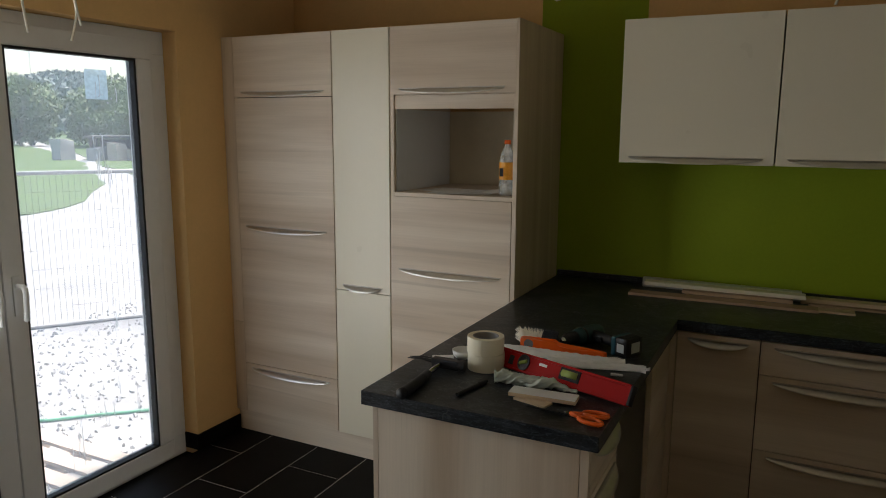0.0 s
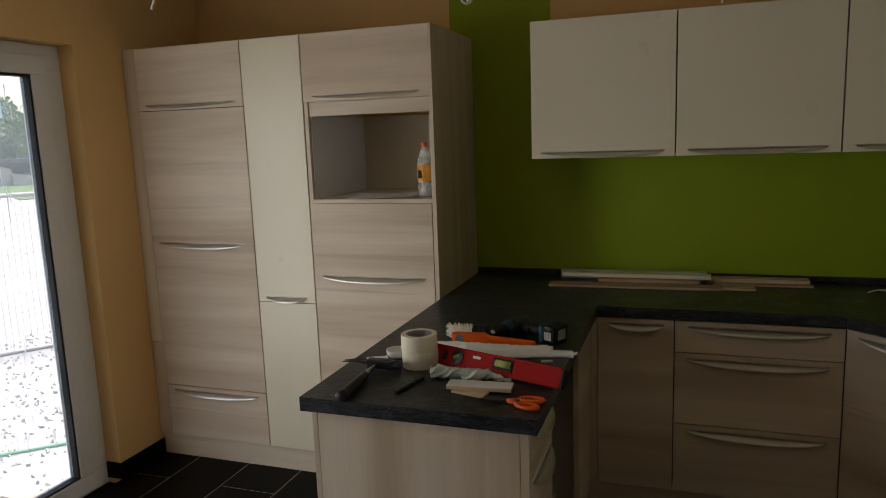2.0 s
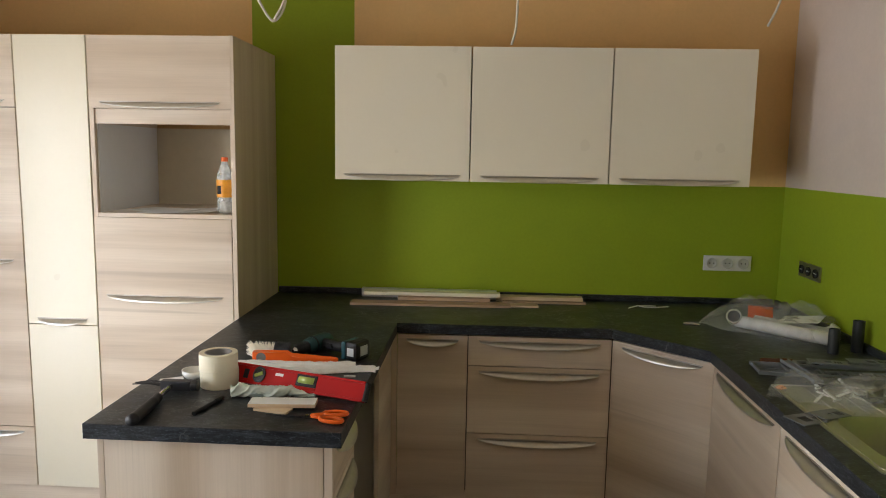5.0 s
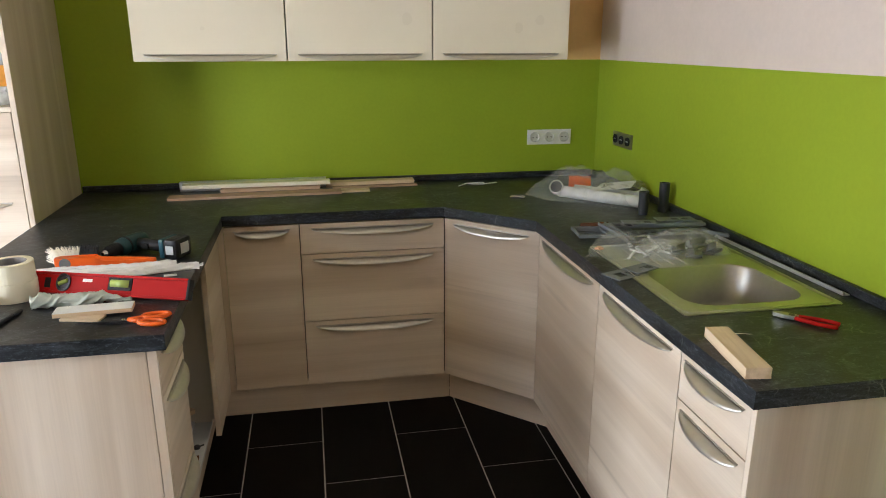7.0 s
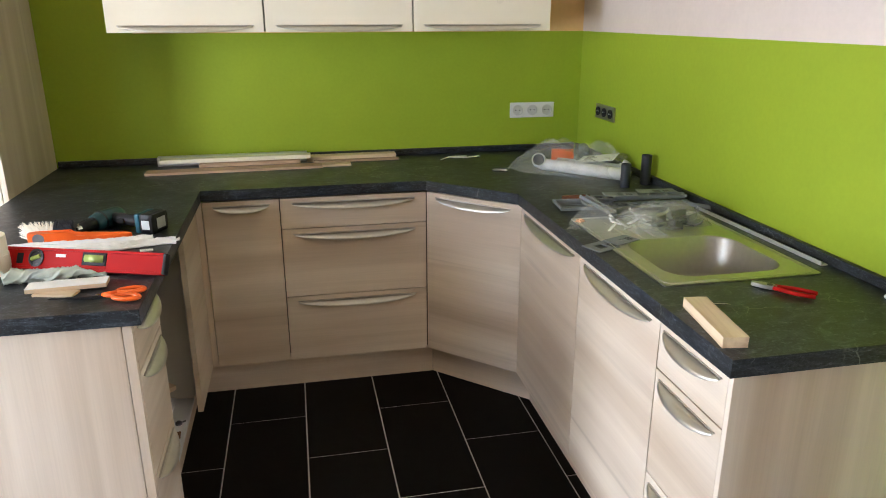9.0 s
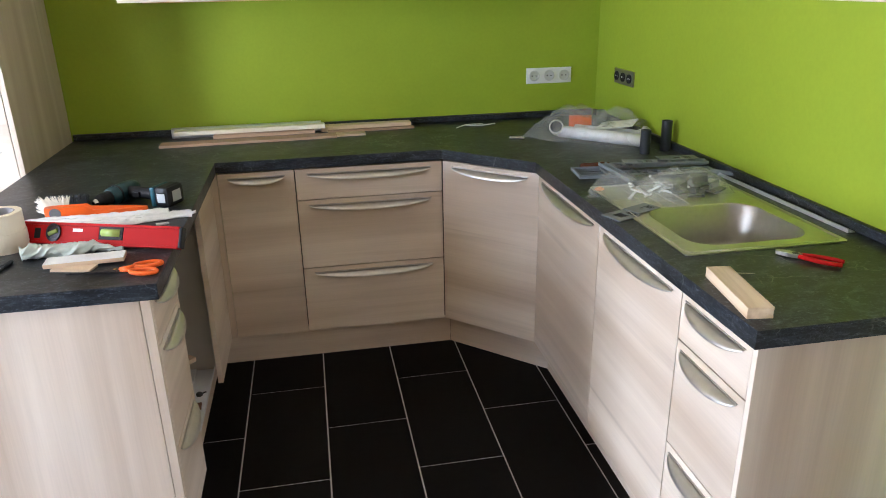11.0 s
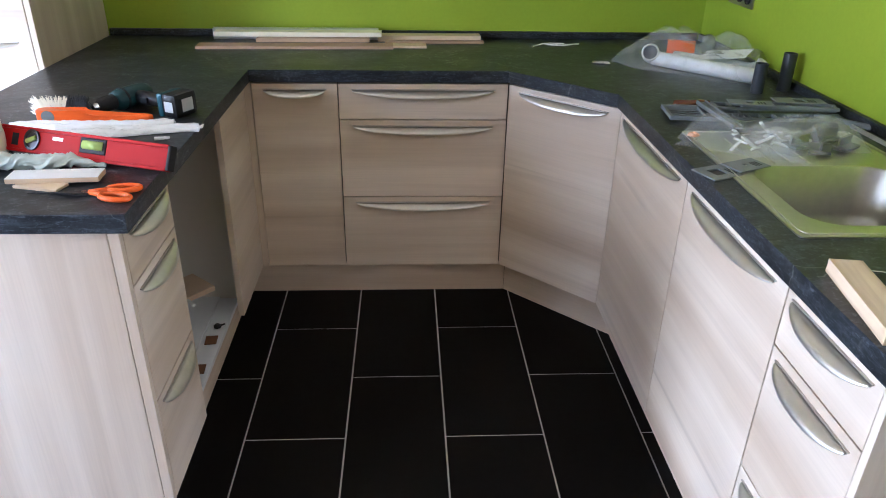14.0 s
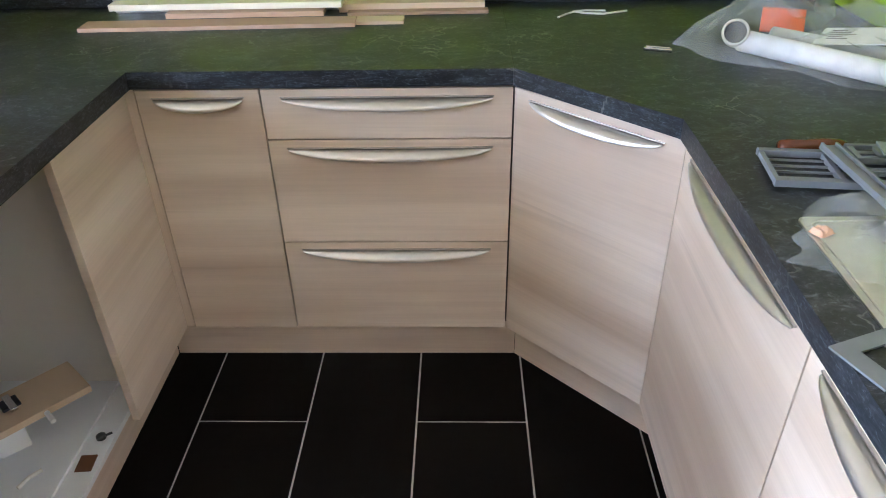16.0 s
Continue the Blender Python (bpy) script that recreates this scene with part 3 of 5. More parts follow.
# ---- wall units ----
WX = (0.372, 0.973, 1.579, 2.185)
for x0, x1 in zip(WX, WX[1:]):
    u = thing("wall_cabinet", ((x0 + x1) / 2, -0.17, 1.503), "cream lacquered wall cabinet with one lift-up door", "cabinet", "wall cabinets in a row")
    part("body", box(x0 + 0.003, x1 - 0.003, -0.34, -0.003, 1.505, 2.081), WHITE, u)
    d = part("door", box(x0 + 0.003, x1 - 0.003, -0.362, -0.343, 1.503, 2.083), WHITE, u, bevel=0.0012)
    bow_handle(d, ((x0 + x1) / 2, -0.362, 1.527), (1, 0, 0), (0, -1, 0), 0.51)

# ---- fittings on walls and ceiling ----
SOCKET = plain("white_socket_plastic", (0.78, 0.78, 0.76), 0.35, vary=0.02, relief=0)
# white inserts greyed, with the shade of their recesses in the colour
INSERT_SHADED = plain("shaded_white_insert", (0.6, 0.6, 0.58), 0.4, vary=0.02, relief=0)
DARKHOLE = plain("dark_recess", (0.02, 0.02, 0.02), 0.8)
ZINC = brushed("bare_socket_frame", (0.42, 0.4, 0.36), 0.4, (40, 40, 40))


def triple_socket(name, m, label, mat, plate_w, plate_h, bare):
    """Three socket inserts in one frame; x along the row, z up, facing -y."""
    t = tagged(new(name), label, "socket")
    t.matrix_world = m
    w = plate_w / 2
    part("cover", box(-w, w, -0.009, 0, -plate_h / 2, plate_h / 2), mat, t, bevel=0.002, local=True)
    for k in (-1, 0, 1):
        c = k * plate_w / 3
        turn = Matrix.Translation((c, -0.0092, 0)) @ Matrix.Rotation(radians(90), 4, "X")
        s = part("socket", turned([(0.0255, 0), (0.0255, 0.0075), (0.0225, 0.0078), (0.0205, 0.0008), (0.001, 0.0008)] if not bare else
                                  [(0.02, 0), (0.02, 0.006), (0.014, 0.006), (0.013, 0.001), (0.001, 0.001)], 20, None, turn), DARKHOLE if bare else INSERT_SHADED, t, local=True)
        bm = bmesh.new()
        for dx in (-0.0095, 0.0095):
            turned([(0.0028, 0), (0.0028, 0.003)], 8, bm, Matrix.Translation((c + dx, -0.0099 if not bare else -0.0105, 0)) @ Matrix.Rotation(radians(90), 4, "X"))
        part("pin_holes", bm, SOCKET if bare else DARKHOLE, s, local=True)
    return t


triple_socket("wall_socket", pose(2.234, -0.0005, 1.117), "white triple power socket on the green wall", SOCKET, 0.228, 0.074, False)
triple_socket("wall_socket", pose(XR - 0.0005, -0.335, 1.137, 0, 0, -90), "bare triple socket inserts with metal frame, cover missing", ZINC, 0.2, 0.066, True)

CABLE = plain("white_cable", (0.72, 0.68, 0.58), 0.5, relief=0)
TAPE_BROWN = plain("brown_card", (0.42, 0.27, 0.17), 0.8)
PAPER_TORN = plain("cream_paper", (0.72, 0.66, 0.52), 0.8)


def ceiling_cable(x, y, points, hole, flap=None):
    """A loose lamp cable hanging out of the ceiling; points are offsets from its outlet."""
    t = thing("ceiling_cable", (x, y, ZC), "loose white lamp cable hanging from the ceiling" + (" by a cut-out" if hole else ""), "cable", "lamp outlets in the ceiling")
    if hole:
        part("outlet_hole", turned([(0.036, 0.0), (0.036, -0.003), (0.001, -0.0031)], 20, None, Matrix.Translation((x, y, ZC))), DARKHOLE, t, "dark round cut-out")
    pts, smooth = [Vector((x, y, ZC)) + Vector(p) for p in points], []
    for k in range(len(pts) - 1):
        a, b, c, d = pts[max(k - 1, 0)], pts[k], pts[k + 1], pts[min(k + 2, len(pts) - 1)]
        for s in (0, 0.25, 0.5, 0.75):
            smooth.append(0.5 * (2 * b + (c - a) * s + (2 * a - 5 * b + 4 * c - d) * s * s + (3 * b - a - 3 * c + d) * s ** 3))
    part("wire", tube(smooth + [pts[-1]], 0.0042, 8), CABLE, t, smooth=True)
    if flap:
        dz, size, mat = flap
        rng = random.Random(7)
        ring = [(x + size * math.cos(a) * rng.uniform(0.6, 1.1), ZC + dz + size * math.sin(a) * rng.uniform(0.7, 1.2)) for a in (k * 0.7 for k in range(9))]
        bm = bmesh.new()
        f = bm.faces.new([bm.verts.new((p, y - 0.007 + rng.uniform(-0.004, 0.004), q)) for p, q in ring])
        r = bmesh.ops.extrude_face_region(bm, geom=[f])
        bmesh.ops.translate(bm, verts=[v for v in r["geom"] if isinstance(v, bmesh.types.BMVert)], vec=(0, 0.002, 0))
        part("paper_scrap", bm, mat, t, "torn scrap of card stuck on the cable")


ceiling_cable(-0.747, -1.33, [(0, 0, 0.01), (0.012, 0, -0.06), (0.016, 0, -0.16), (0.0, 0, -0.25), (0.006, 0, -0.35), (0.004, 0, -0.38), (-0.018, 0, -0.425)], True, (-0.265, 0.034, PAPER_TORN))
ceiling_cable(0.331, -1.086, [(0, 0, 0.01), (0.0, 0, -0.1), (-0.012, 0, -0.25), (0.006, 0.01, -0.30), (0.026, 0.02, -0.36), (0.012, 0.02, -0.43), (-0.02, 0.01, -0.465), (-0.058, 0, -0.41), (-0.1, 0, -0.325),
                              (-0.092, 0, -0.285), (-0.05, 0, -0.28), (0.0, 0.01, -0.305), (0.02, 0.01, -0.33), (0.018, 0.012, -0.40), (-0.015, 0.01, -0.46)], False)
ceiling_cable(1.141, -0.975, [(0, 0, 0.01), (0.018, 0, -0.06), (0.016, 0, -0.12), (-0.005, 0, -0.2), (-0.006, 0, -0.33), (-0.01, 0, -0.46), (-0.024, 0, -0.52)], True)
ceiling_cable(1.175, -1.29, [(0, 0, 0.01), (0.006, 0, -0.06), (0.014, 0, -0.15), (0.02, 0, -0.26), (0.021, 0, -0.31), (0.014, 0, -0.335)], False)
ceiling_cable(2.0, -0.966, [(0, 0, 0.01), (0.006, 0, -0.1), (0.004, 0, -0.2), (0.022, 0, -0.3), (0.016, 0, -0.37), (-0.018, 0, -0.45)], True, (-0.17, 0.018, TAPE_BROWN))
ceiling_cable(-1.2, -1.895, [(0, 0, 0.01), (0.004, -0.004, -0.15), (0, 0.002, -0.35), (0, 0.012, -0.5), (0, 0.023, -0.58)], False)
ceiling_cable(-1.2, -1.70, [(0, 0, 0.01), (0.004, -0.01, -0.2), (0, -0.004, -0.4), (0, 0.006, -0.5), (0, -0.02, -0.59)], False)
ceiling_cable(-1.2, -1.712, [(0, 0, 0.01), (0.01, -0.008, -0.25), (0.01, 0.008, -0.45), (0, 0.034, -0.535)], False)
ceiling_cable(-1.2, -1.668, [(0, 0, 0.01), (0.0, 0.02, -0.2), (0, 0.026, -0.43)], False)
bm = prism([(1.14, -0.42), (1.20, -0.43), (1.215, -0.35), (1.15, -0.335)], ZC - 0.006, ZC - 0.0005)
tagged(new("card_scrap", solid(bm, TAPE_BROWN)), "brown scrap of card stuck to the ceiling", "scrap")

# ---- sink ----
sink = thing("sink", (2.174, -1.609, WT1), "inset stainless steel sink with bowl and drainer", "sink")


def rounded(cx, cy, hx, hy, r, n=6):
    """A rounded rectangle in plan, counter-clockwise."""
    out = []
    for k, (sx, sy) in enumerate(((1, 1), (-1, 1), (-1, -1), (1, -1))):
        for j in range(n + 1):
            a = radians(90 * k + 90 * j / n)
            out.append((cx + sx * (hx - r) + r * math.cos(a), cy + sy * (hy - r) + r * math.sin(a)))
    return out


def loft(loops, bm=None, close=True):
    """Skins plan loops, each a list of points and a height, one after another."""
    bm = bm or bmesh.new()
    rings = [[bm.verts.new((x, y, z)) for x, y in pts] for pts, z in loops]
    for a, b in zip(rings, rings[1:]):
        k = len(a)
        for i in range(k):
            bm.faces.new((a[i], a[(i + 1) % k], b[(i + 1) % k], b[i]))
    if close:
        bm.faces.new(rings[-1])
    return bm


BX, BY = 2.172, -1.719
bm = loft([(rounded(BX, BY, 0.172, 0.162, 0.075), WT1 + 0.0035), (rounded(BX, BY, 0.168, 0.158, 0.072), WT1 - 0.002), (rounded(BX, BY, 0.158, 0.148, 0.068), WT1 - 0.11),
           (rounded(BX, BY, 0.148, 0.138, 0.06), WT1 - 0.14), (rounded(BX, BY, 0.12, 0.11, 0.05), WT1 - 0.148), (rounded(BX, BY, 0.03, 0.03, 0.029), WT1 - 0.152)])
part("bowl", bm, BOWL_SHADED, sink, smooth=True)
# rim: a flat sheet with the bowl's opening left free
outer = rounded(2.174, -1.609, 0.226, 0.3195, 0.012)
inner = rounded(BX, BY, 0.172, 0.162, 0.075)
bm = bmesh.new()
vo = [bm.verts.new((x, y, WT1 + 0.0035)) for x, y in outer]
vi = [bm.verts.new((x, y, WT1 + 0.0035)) for x, y in inner]
eo = [bm.edges.new((vo[k], vo[(k + 1) % len(vo)])) for k in range(len(vo))]
ei = [bm.edges.new((vi[k], vi[(k + 1) % len(vi)])) for k in range(len(vi))]
bmesh.ops.triangle_fill(bm, use_beauty=True, use_dissolve=False, edges=eo + ei)
lo = [bm.verts.new((x, y, WT1 + 0.0002)) for x, y in outer]
for k in range(len(vo)):
    bm.faces.new((vo[k], lo[k], lo[(k + 1) % len(vo)], vo[(k + 1) % len(vo)]))
part("rim", bm, STEEL, sink)
bm = bmesh.new()
bead = rounded(2.174, -1.609, 0.214, 0.3075, 0.02)
tube([(x, y, WT1 + 0.0035) for x, y in bead + bead[:1]], 0.0022, 6, bm)
part("bead", bm, STEEL, sink, smooth=True)
for k in range(4):
    x = 2.04 + k * 0.043
    part("drainer_rib", tube([(x, -1.36, WT1 + 0.0035), (x, -1.54, WT1 + 0.0035)], 0.003, 6), STEEL, sink)
part("drain", turned([(0.028, 0.0), (0.028, 0.002), (0.018, 0.001), (0.001, 0.0005)], 20, None, Matrix.Translation((BX, BY, WT1 - 0.1515))), NICKEL, sink)

# ---- tools and clutter on the peninsula ----
RED = plain("red_paint", (0.43, 0.007, 0.006), 0.5, vary=0.08, relief=0.02, spec=0.15)
ORANGE = plain("orange_plastic", (0.85, 0.13, 0.01), 0.3, vary=0.05, relief=0.02)
BLACK = plain("black_plastic", (0.011, 0.011, 0.013), 0.5, spec=0.35)
TEAL = plain("teal_plastic", (0.005, 0.045, 0.052), 0.38)
CREAM_TAPE = plain("masking_tape", (0.82, 0.75, 0.57), 0.6, vary=0.04)
CORE = plain("grey_card_core", (0.33, 0.31, 0.3), 0.8)
WHITE_PL = plain("white_plastic", (0.8, 0.8, 0.78), 0.35, vary=0.03)
GREY_PL = plain("grey_plastic", (0.19, 0.205, 0.225), 0.42)
DARK_PL = plain("dark_grey_plastic", (0.04, 0.043, 0.045), 0.45)
BRIGHT = brushed("bright_steel", (0.7, 0.7, 0.7), 0.22, (30, 30, 30))
DARKSTEEL = plain("dark_steel", (0.06, 0.06, 0.065), 0.35, metal=0.8)
VIAL = plain("green_vial", (0.36, 0.46, 0.12), 0.15, relief=0)
BRISTLE_W = plain("pale_bristles", (0.85, 0.8, 0.68), 0.7)
BRISTLE_D = plain("dark_bristles", (0.03, 0.035, 0.045), 0.7)
RAG = plain("pale_grey_cloth", (0.6, 0.66, 0.6), 0.9, vary=0.16, scale=60, relief=0.3)
PINE = wood("pine", False, (0.8, 0.64, 0.45), (0.56, 0.4, 0.25), 0.65, size=3.0)
ROUGH_PINE = wood("rough_pine", True, (0.82, 0.66, 0.46), (0.5, 0.33, 0.18), 0.75, size=3.5)
LATH = wood("reddish_lath", False, (0.5, 0.34, 0.23), (0.38, 0.24, 0.16), 0.6, size=2.0)
BEECH = wood("pale_beech_board", False, (0.66, 0.5, 0.34), (0.55, 0.4, 0.26), 0.55)
SILVER_STRIP = plain("aluminium_strip", (0.7, 0.7, 0.69), 0.38, metal=0.6, vary=0.03)
FILM_W = film("milky_film", (0.93, 0.93, 0.92), 1.3, 0.3)
FILM_C = film("clear_film", (0.85, 0.88, 0.85), 0.13, 0.08)


def placed(name, m, label, category, group=""):
    """An empty at a pose; its parts are given in its own coordinates with local=True."""
    ob = tagged(new(name), label, category, group)
    ob.matrix_world = m
    return ob


def lp(name, bm, mat, parent, label="", bevel=0.0, smooth=False):
    return part(name, bm, mat, parent, label, bevel, smooth, True)


def crumple(size, height, seed, nx=26, ny=20, edge=0.12, fold=9.0, thick=0.0015):
    """A loose bag or cloth lying on a surface: a lumpy, folded hood with a ragged outline."""
    bm = bmesh.new()
    sx, sy = size
    off = Vector((seed * 3.1, seed * 1.7, seed))
    grid = []
    for i in range(nx + 1):
        row = []
        for j in range(ny + 1):
            u, v = 2 * i / nx - 1, 2 * j / ny - 1
            r = min(max(abs(u), abs(v)), 1)
            k = (1 - edge * (noise.noise(Vector((u * 2, v * 2, 0)) + off) + 0.3 * (u * u + v * v)))
            q = Vector((u, v, 0))
            ridge = 1 - abs(noise.noise(q * fold * 0.5 + off)) * 2
            h = (1 - r ** 3) * (0.62 + 0.6 * noise.noise(q * 1.6 + off)) + (1 - r ** 4) * 0.22 * ridge + 0.1 * noise.noise(q * fold + off) * (1 - r ** 6)
            row.append(bm.verts.new((u * sx / 2 * k, v * sy / 2 * k, max(h, 0.0) * height + 0.001)))
        grid.append(row)
    for i in range(nx):
        for j in range(ny):
            bm.faces.new((grid[i][j], grid[i + 1][j], grid[i + 1][j + 1], grid[i][j + 1]))
    return bm


# two rolls of masking tape, one on the other
for k, h in enumerate((0.052, 0.05)):
    t = placed("tape_roll", pose(0.248 - 0.002 * k, -1.468, WT1 + 0.0522 * k, 0, 0, 40 * k), "roll of cream masking tape" + (" on top of another" if k else " under another roll"), "tape", "stacked tape rolls")
    lp("tape", turned([(0.0405, 0.0), (0.056, 0.0), (0.0565, 0.002), (0.0565, h - 0.002), (0.056, h), (0.0405, h), (0.0405, 0.0)], 36), CREAM_TAPE, t)
    lp("core", turned([(0.0365, 0.0005), (0.0402, 0.0005), (0.0402, h - 0.0005), (0.0365, h - 0.0005), (0.0365, 0.0005)], 36), CORE, t, "grey cardboard core")

# hammer
t = placed("hammer", pose(0.115, -1.535, WT1 + 0.016, 0, 0, 0), "roofing hammer with a dark steel head and black grip", "hammer")
bm = prism([(-0.015, -0.013), (0.075, -0.015), (0.075, 0.015), (-0.015, 0.013)], -0.012, 0.016)
lp("head", bm, DARKSTEEL, t, bevel=0.003)
bm = bmesh.new()
for y in (-0.009, 0.009):
    tube([(-0.012, y * 0.7, 0.004), (-0.05, y, 0.008), (-0.1, y * 0.8, 0.002)], 0.0065, 6, bm, 0.0018)
lp("claw", bm, DARKSTEEL, t)
lp("face", turned([(0.0001, 0), (0.015, 0), (0.016, 0.004), (0.016, 0.02), (0.0001, 0.02)], 16, None, Matrix.Translation((0.074, 0, 0.002)) @ Matrix.Rotation(radians(90), 4, "Y")), DARKSTEEL, t)
lp("shaft", tube([(0.015, -0.005, 0.0), (0.022, -0.12, 0.0)], 0.008, 10), BRIGHT, t, "bright steel shaft")
lp("grip", tube([(0.021, -0.105, 0.0), (0.026, -0.15, 0.0), (0.03, -0.2, 0.0), (0.034, -0.27, 0.002), (0.035, -0.285, 0.002)], 0.0135, 12, None, 0.016), BLACK, t, "black rubber grip", smooth=True)

# marker
t = placed("marker_pen", pose(0.287, -1.656, WT1 + 0.0055, 0, 0, -13), "slim black plastic marker pen", "pen")
lp("barrel", tube([(0, -0.07, 0), (0, 0.03, 0)], 0.0055, 10), BLACK, t)
lp("cap", tube([(0, 0.031, 0), (0, 0.066, 0), (0, 0.07, 0)], 0.0062, 10, None, 0.004), BLACK, t)
# scoop
t = placed("plastic_scoop", pose(0.15, -1.42, WT1 + 0.002, 0, 0, 28), "small translucent white plastic scoop", "scoop")
lp("bowl", turned([(0.001, 0), (0.024, 0.002), (0.034, 0.012), (0.037, 0.028), (0.034, 0.028), (0.03, 0.013), (0.001, 0.004)], 20), WHITE_PL, t, smooth=True)
lp("handle", box(-0.1, -0.032, -0.013, 0.013, 0.001, 0.006), WHITE_PL, t, bevel=0.002)

# spirit level
t = placed("spirit_level", pose(0.487, -1.518, WT1 + 0.0056, -28, 0, -19.5) @ Matrix.Diagonal((1, 1, 1.16, 1)), "short red aluminium spirit level leaning on its edge", "spirit level")
bm = bmesh.new()
L2 = 0.232
for b in ((-L2, L2, -0.011, 0.011, 0.0, 0.006), (-L2, L2, -0.011, 0.011, 0.044, 0.05), (-L2, 0.005, -0.008, 0.008, 0.006, 0.044), (0.075, L2, -0.008, 0.008, 0.006, 0.044), (0.005, 0.075, -0.008, 0.008, 0.006, 0.014)):
    box(*b, bm)
lp("beam", bm, RED, t, bevel=0.0012)
for sx in (-1, 1):
    lp("end_cap", box(sx * (L2 + 0.0005), sx * (L2 + 0.009), -0.0115, 0.0115, 0.001, 0.049), BLACK, t, "black plastic end cap", bevel=0.003)
c = lp("vial_frame", box(0.006, 0.074, -0.0095, 0.0095, 0.0142, 0.0438), BLACK, t, bevel=0.002)
lp("vial", tube([(0.014, -0.006, 0.03), (0.066, -0.006, 0.03)], 0.0095, 12), VIAL, c, "yellow-green bubble vial", smooth=True)
c = lp("round_vial", turned([(0.001, 0), (0.021, 0), (0.021, 0.004), (0.016, 0.004), (0.015, 0.002), (0.001, 0.002)], 24, None, Matrix.Translation((-0.125, -0.0082, 0.026)) @ Matrix.Rotation(radians(90), 4, "X")), DARKSTEEL, t)
lp("tube", tube([(-0.137, -0.0115, 0.022), (-0.113, -0.0115, 0.031)], 0.005, 10), VIAL, c)
lp("slot", box(-0.182, -0.164, -0.0086, -0.0078, 0.012, 0.036), BLACK, t, bevel=0.0002)
lp("badge", box(-0.07, -0.042, -0.0088, -0.0081, 0.03, 0.037), WHITE_PL, t, "pale maker's badge")

# hand brush
t = placed("hand_brush", pose(0.36, -1.225, WT1, 0, 0, 4), "orange plastic hand brush with pale and dark bristles", "brush")
bm = prism([(-0.085, -0.017), (-0.06, -0.021), (0.03, -0.02), (0.05, -0.015), (0.085, -0.012), (0.19, -0.011), (0.2, 0), (0.19, 0.011), (0.085, 0.012), (0.05, 0.013), (0.03, 0.016), (-0.07, 0.017), (-0.087, 0.008)], 0.0, 0.03)
for v in bm.verts:
    if v.co.z > 0.01:
        v.co.z = 0.04 - 0.02 * min(max((v.co.x - 0.03) / 0.02, 0), 1)
lp("stock", bm, ORANGE, t, bevel=0.004)
lp("emblem", turned([(0.001, 0), (0.016, 0), (0.016, 0.001), (0.001, 0.001)], 18, None, Matrix.Translation((-0.055, -0.0205, 0.024)) @ Matrix.Rotation(radians(94), 4, "X")), GREY_PL, t, "grey round emblem")
rng = random.Random(12)
for nm, mat, x0, x1 in (("pale_bristles", BRISTLE_W, -0.085, -0.02), ("dark_bristles", BRISTLE_D, -0.022, 0.028)):
    bm = bmesh.new()
    for k in range(650):
        x = rng.uniform(x0, x1)
        z = rng.uniform(0.006, 0.034)
        fan = min(x + 0.02, 0) * 0.55
        a = Vector((x, 0.015, z))
        e = a + Vector((fan + rng.uniform(-0.006, 0.006), 0.036 + rng.uniform(-0.006, 0.003), z * 0.6 + rng.uniform(-0.003, 0.009)))
        e.z = max(e.z, 0.002)
        tube([a, a.lerp(e, 0.5) + Vector((0, 0, 0.003)), e], 0.0011, 3, bm, 0.0008)
    tagged(lp(nm, bm, mat, t), kind="stuff")

# two long flat plastic sleeves, pleated, one drawn together to a tuft at its end
def sleeve(m, length, width, taper, label, seed):
    t = placed("plastic_sleeve", m, label, "bag", "long plastic sleeves")
    bm, nx, ny, rows = bmesh.new(), 60, 14, []
    for i in range(nx + 1):
        u = i / nx
        w = width / 2 * (1 - taper * max(0, (u - 0.35) / 0.65) ** 1.3) * min(1, 0.45 + u * 6)
        w *= 1 + (0.9 if taper else -0.5) * max(0, (u - 0.96) / 0.04)
        mid = 0.006 * math.sin(u * 5 + seed)
        ring = []
        for side in (1, -1):
            for j in range(ny + 1):
                v = side * (2 * j / ny - 1)
                pleat = abs(math.sin(v * 5 + 3 * noise.noise(Vector((u * 3, v, seed)))))
                z = (0.003 + 0.017 * (1 - v * v) * (0.4 + 0.6 * pleat) + 0.004 * noise.noise(Vector((u * 22, v * 4, seed)))) if side > 0 else 0.0
                ring.append(bm.verts.new((u * length - length / 2, mid + v * w, max(z, 0.0))))
        rows.append(ring)
    for a, b in zip(rows, rows[1:]):
        for j in range(len(a)):
            k = (j + 1) % len(a)
            bm.faces.new((a[j], b[j], b[k], a[k]))
    lp("film", bm, FILM_W, t, smooth=True)
    if taper:
        bm = bmesh.new()
        for k in range(7):
            y = (k - 3) * 0.0035
            tube([(length / 2 - 0.006, y * 0.4, 0.008), (length / 2 + 0.012, y * 1.3, 0.012 + 0.003 * (k % 2))], 0.0022, 5, bm, 0.0008)
        lp("tuft", bm, FILM_W, t, "gathered end of the sleeve")


sleeve(pose(0.425, -1.268, WT1 + 0.001, 0, 0, 5), 0.40, 0.062, 0.0, "long flat milky plastic sleeve", 1.3)
sleeve(pose(0.548, -1.312, WT1 + 0.001, 0, 0, 8), 0.30, 0.05, 0.72, "milky plastic sleeve drawn together at its end", 4.1)
t = placed("wall_plug", pose(0.625, -1.362, WT1 + 0.005, 0, 90, 12), "small white plastic wall plug", "plug")
lp("body", tube([(0, 0, -0.018), (0, 0, 0.012), (0, 0, 0.018)], 0.0045, 8, None, 0.003), WHITE_PL, t)

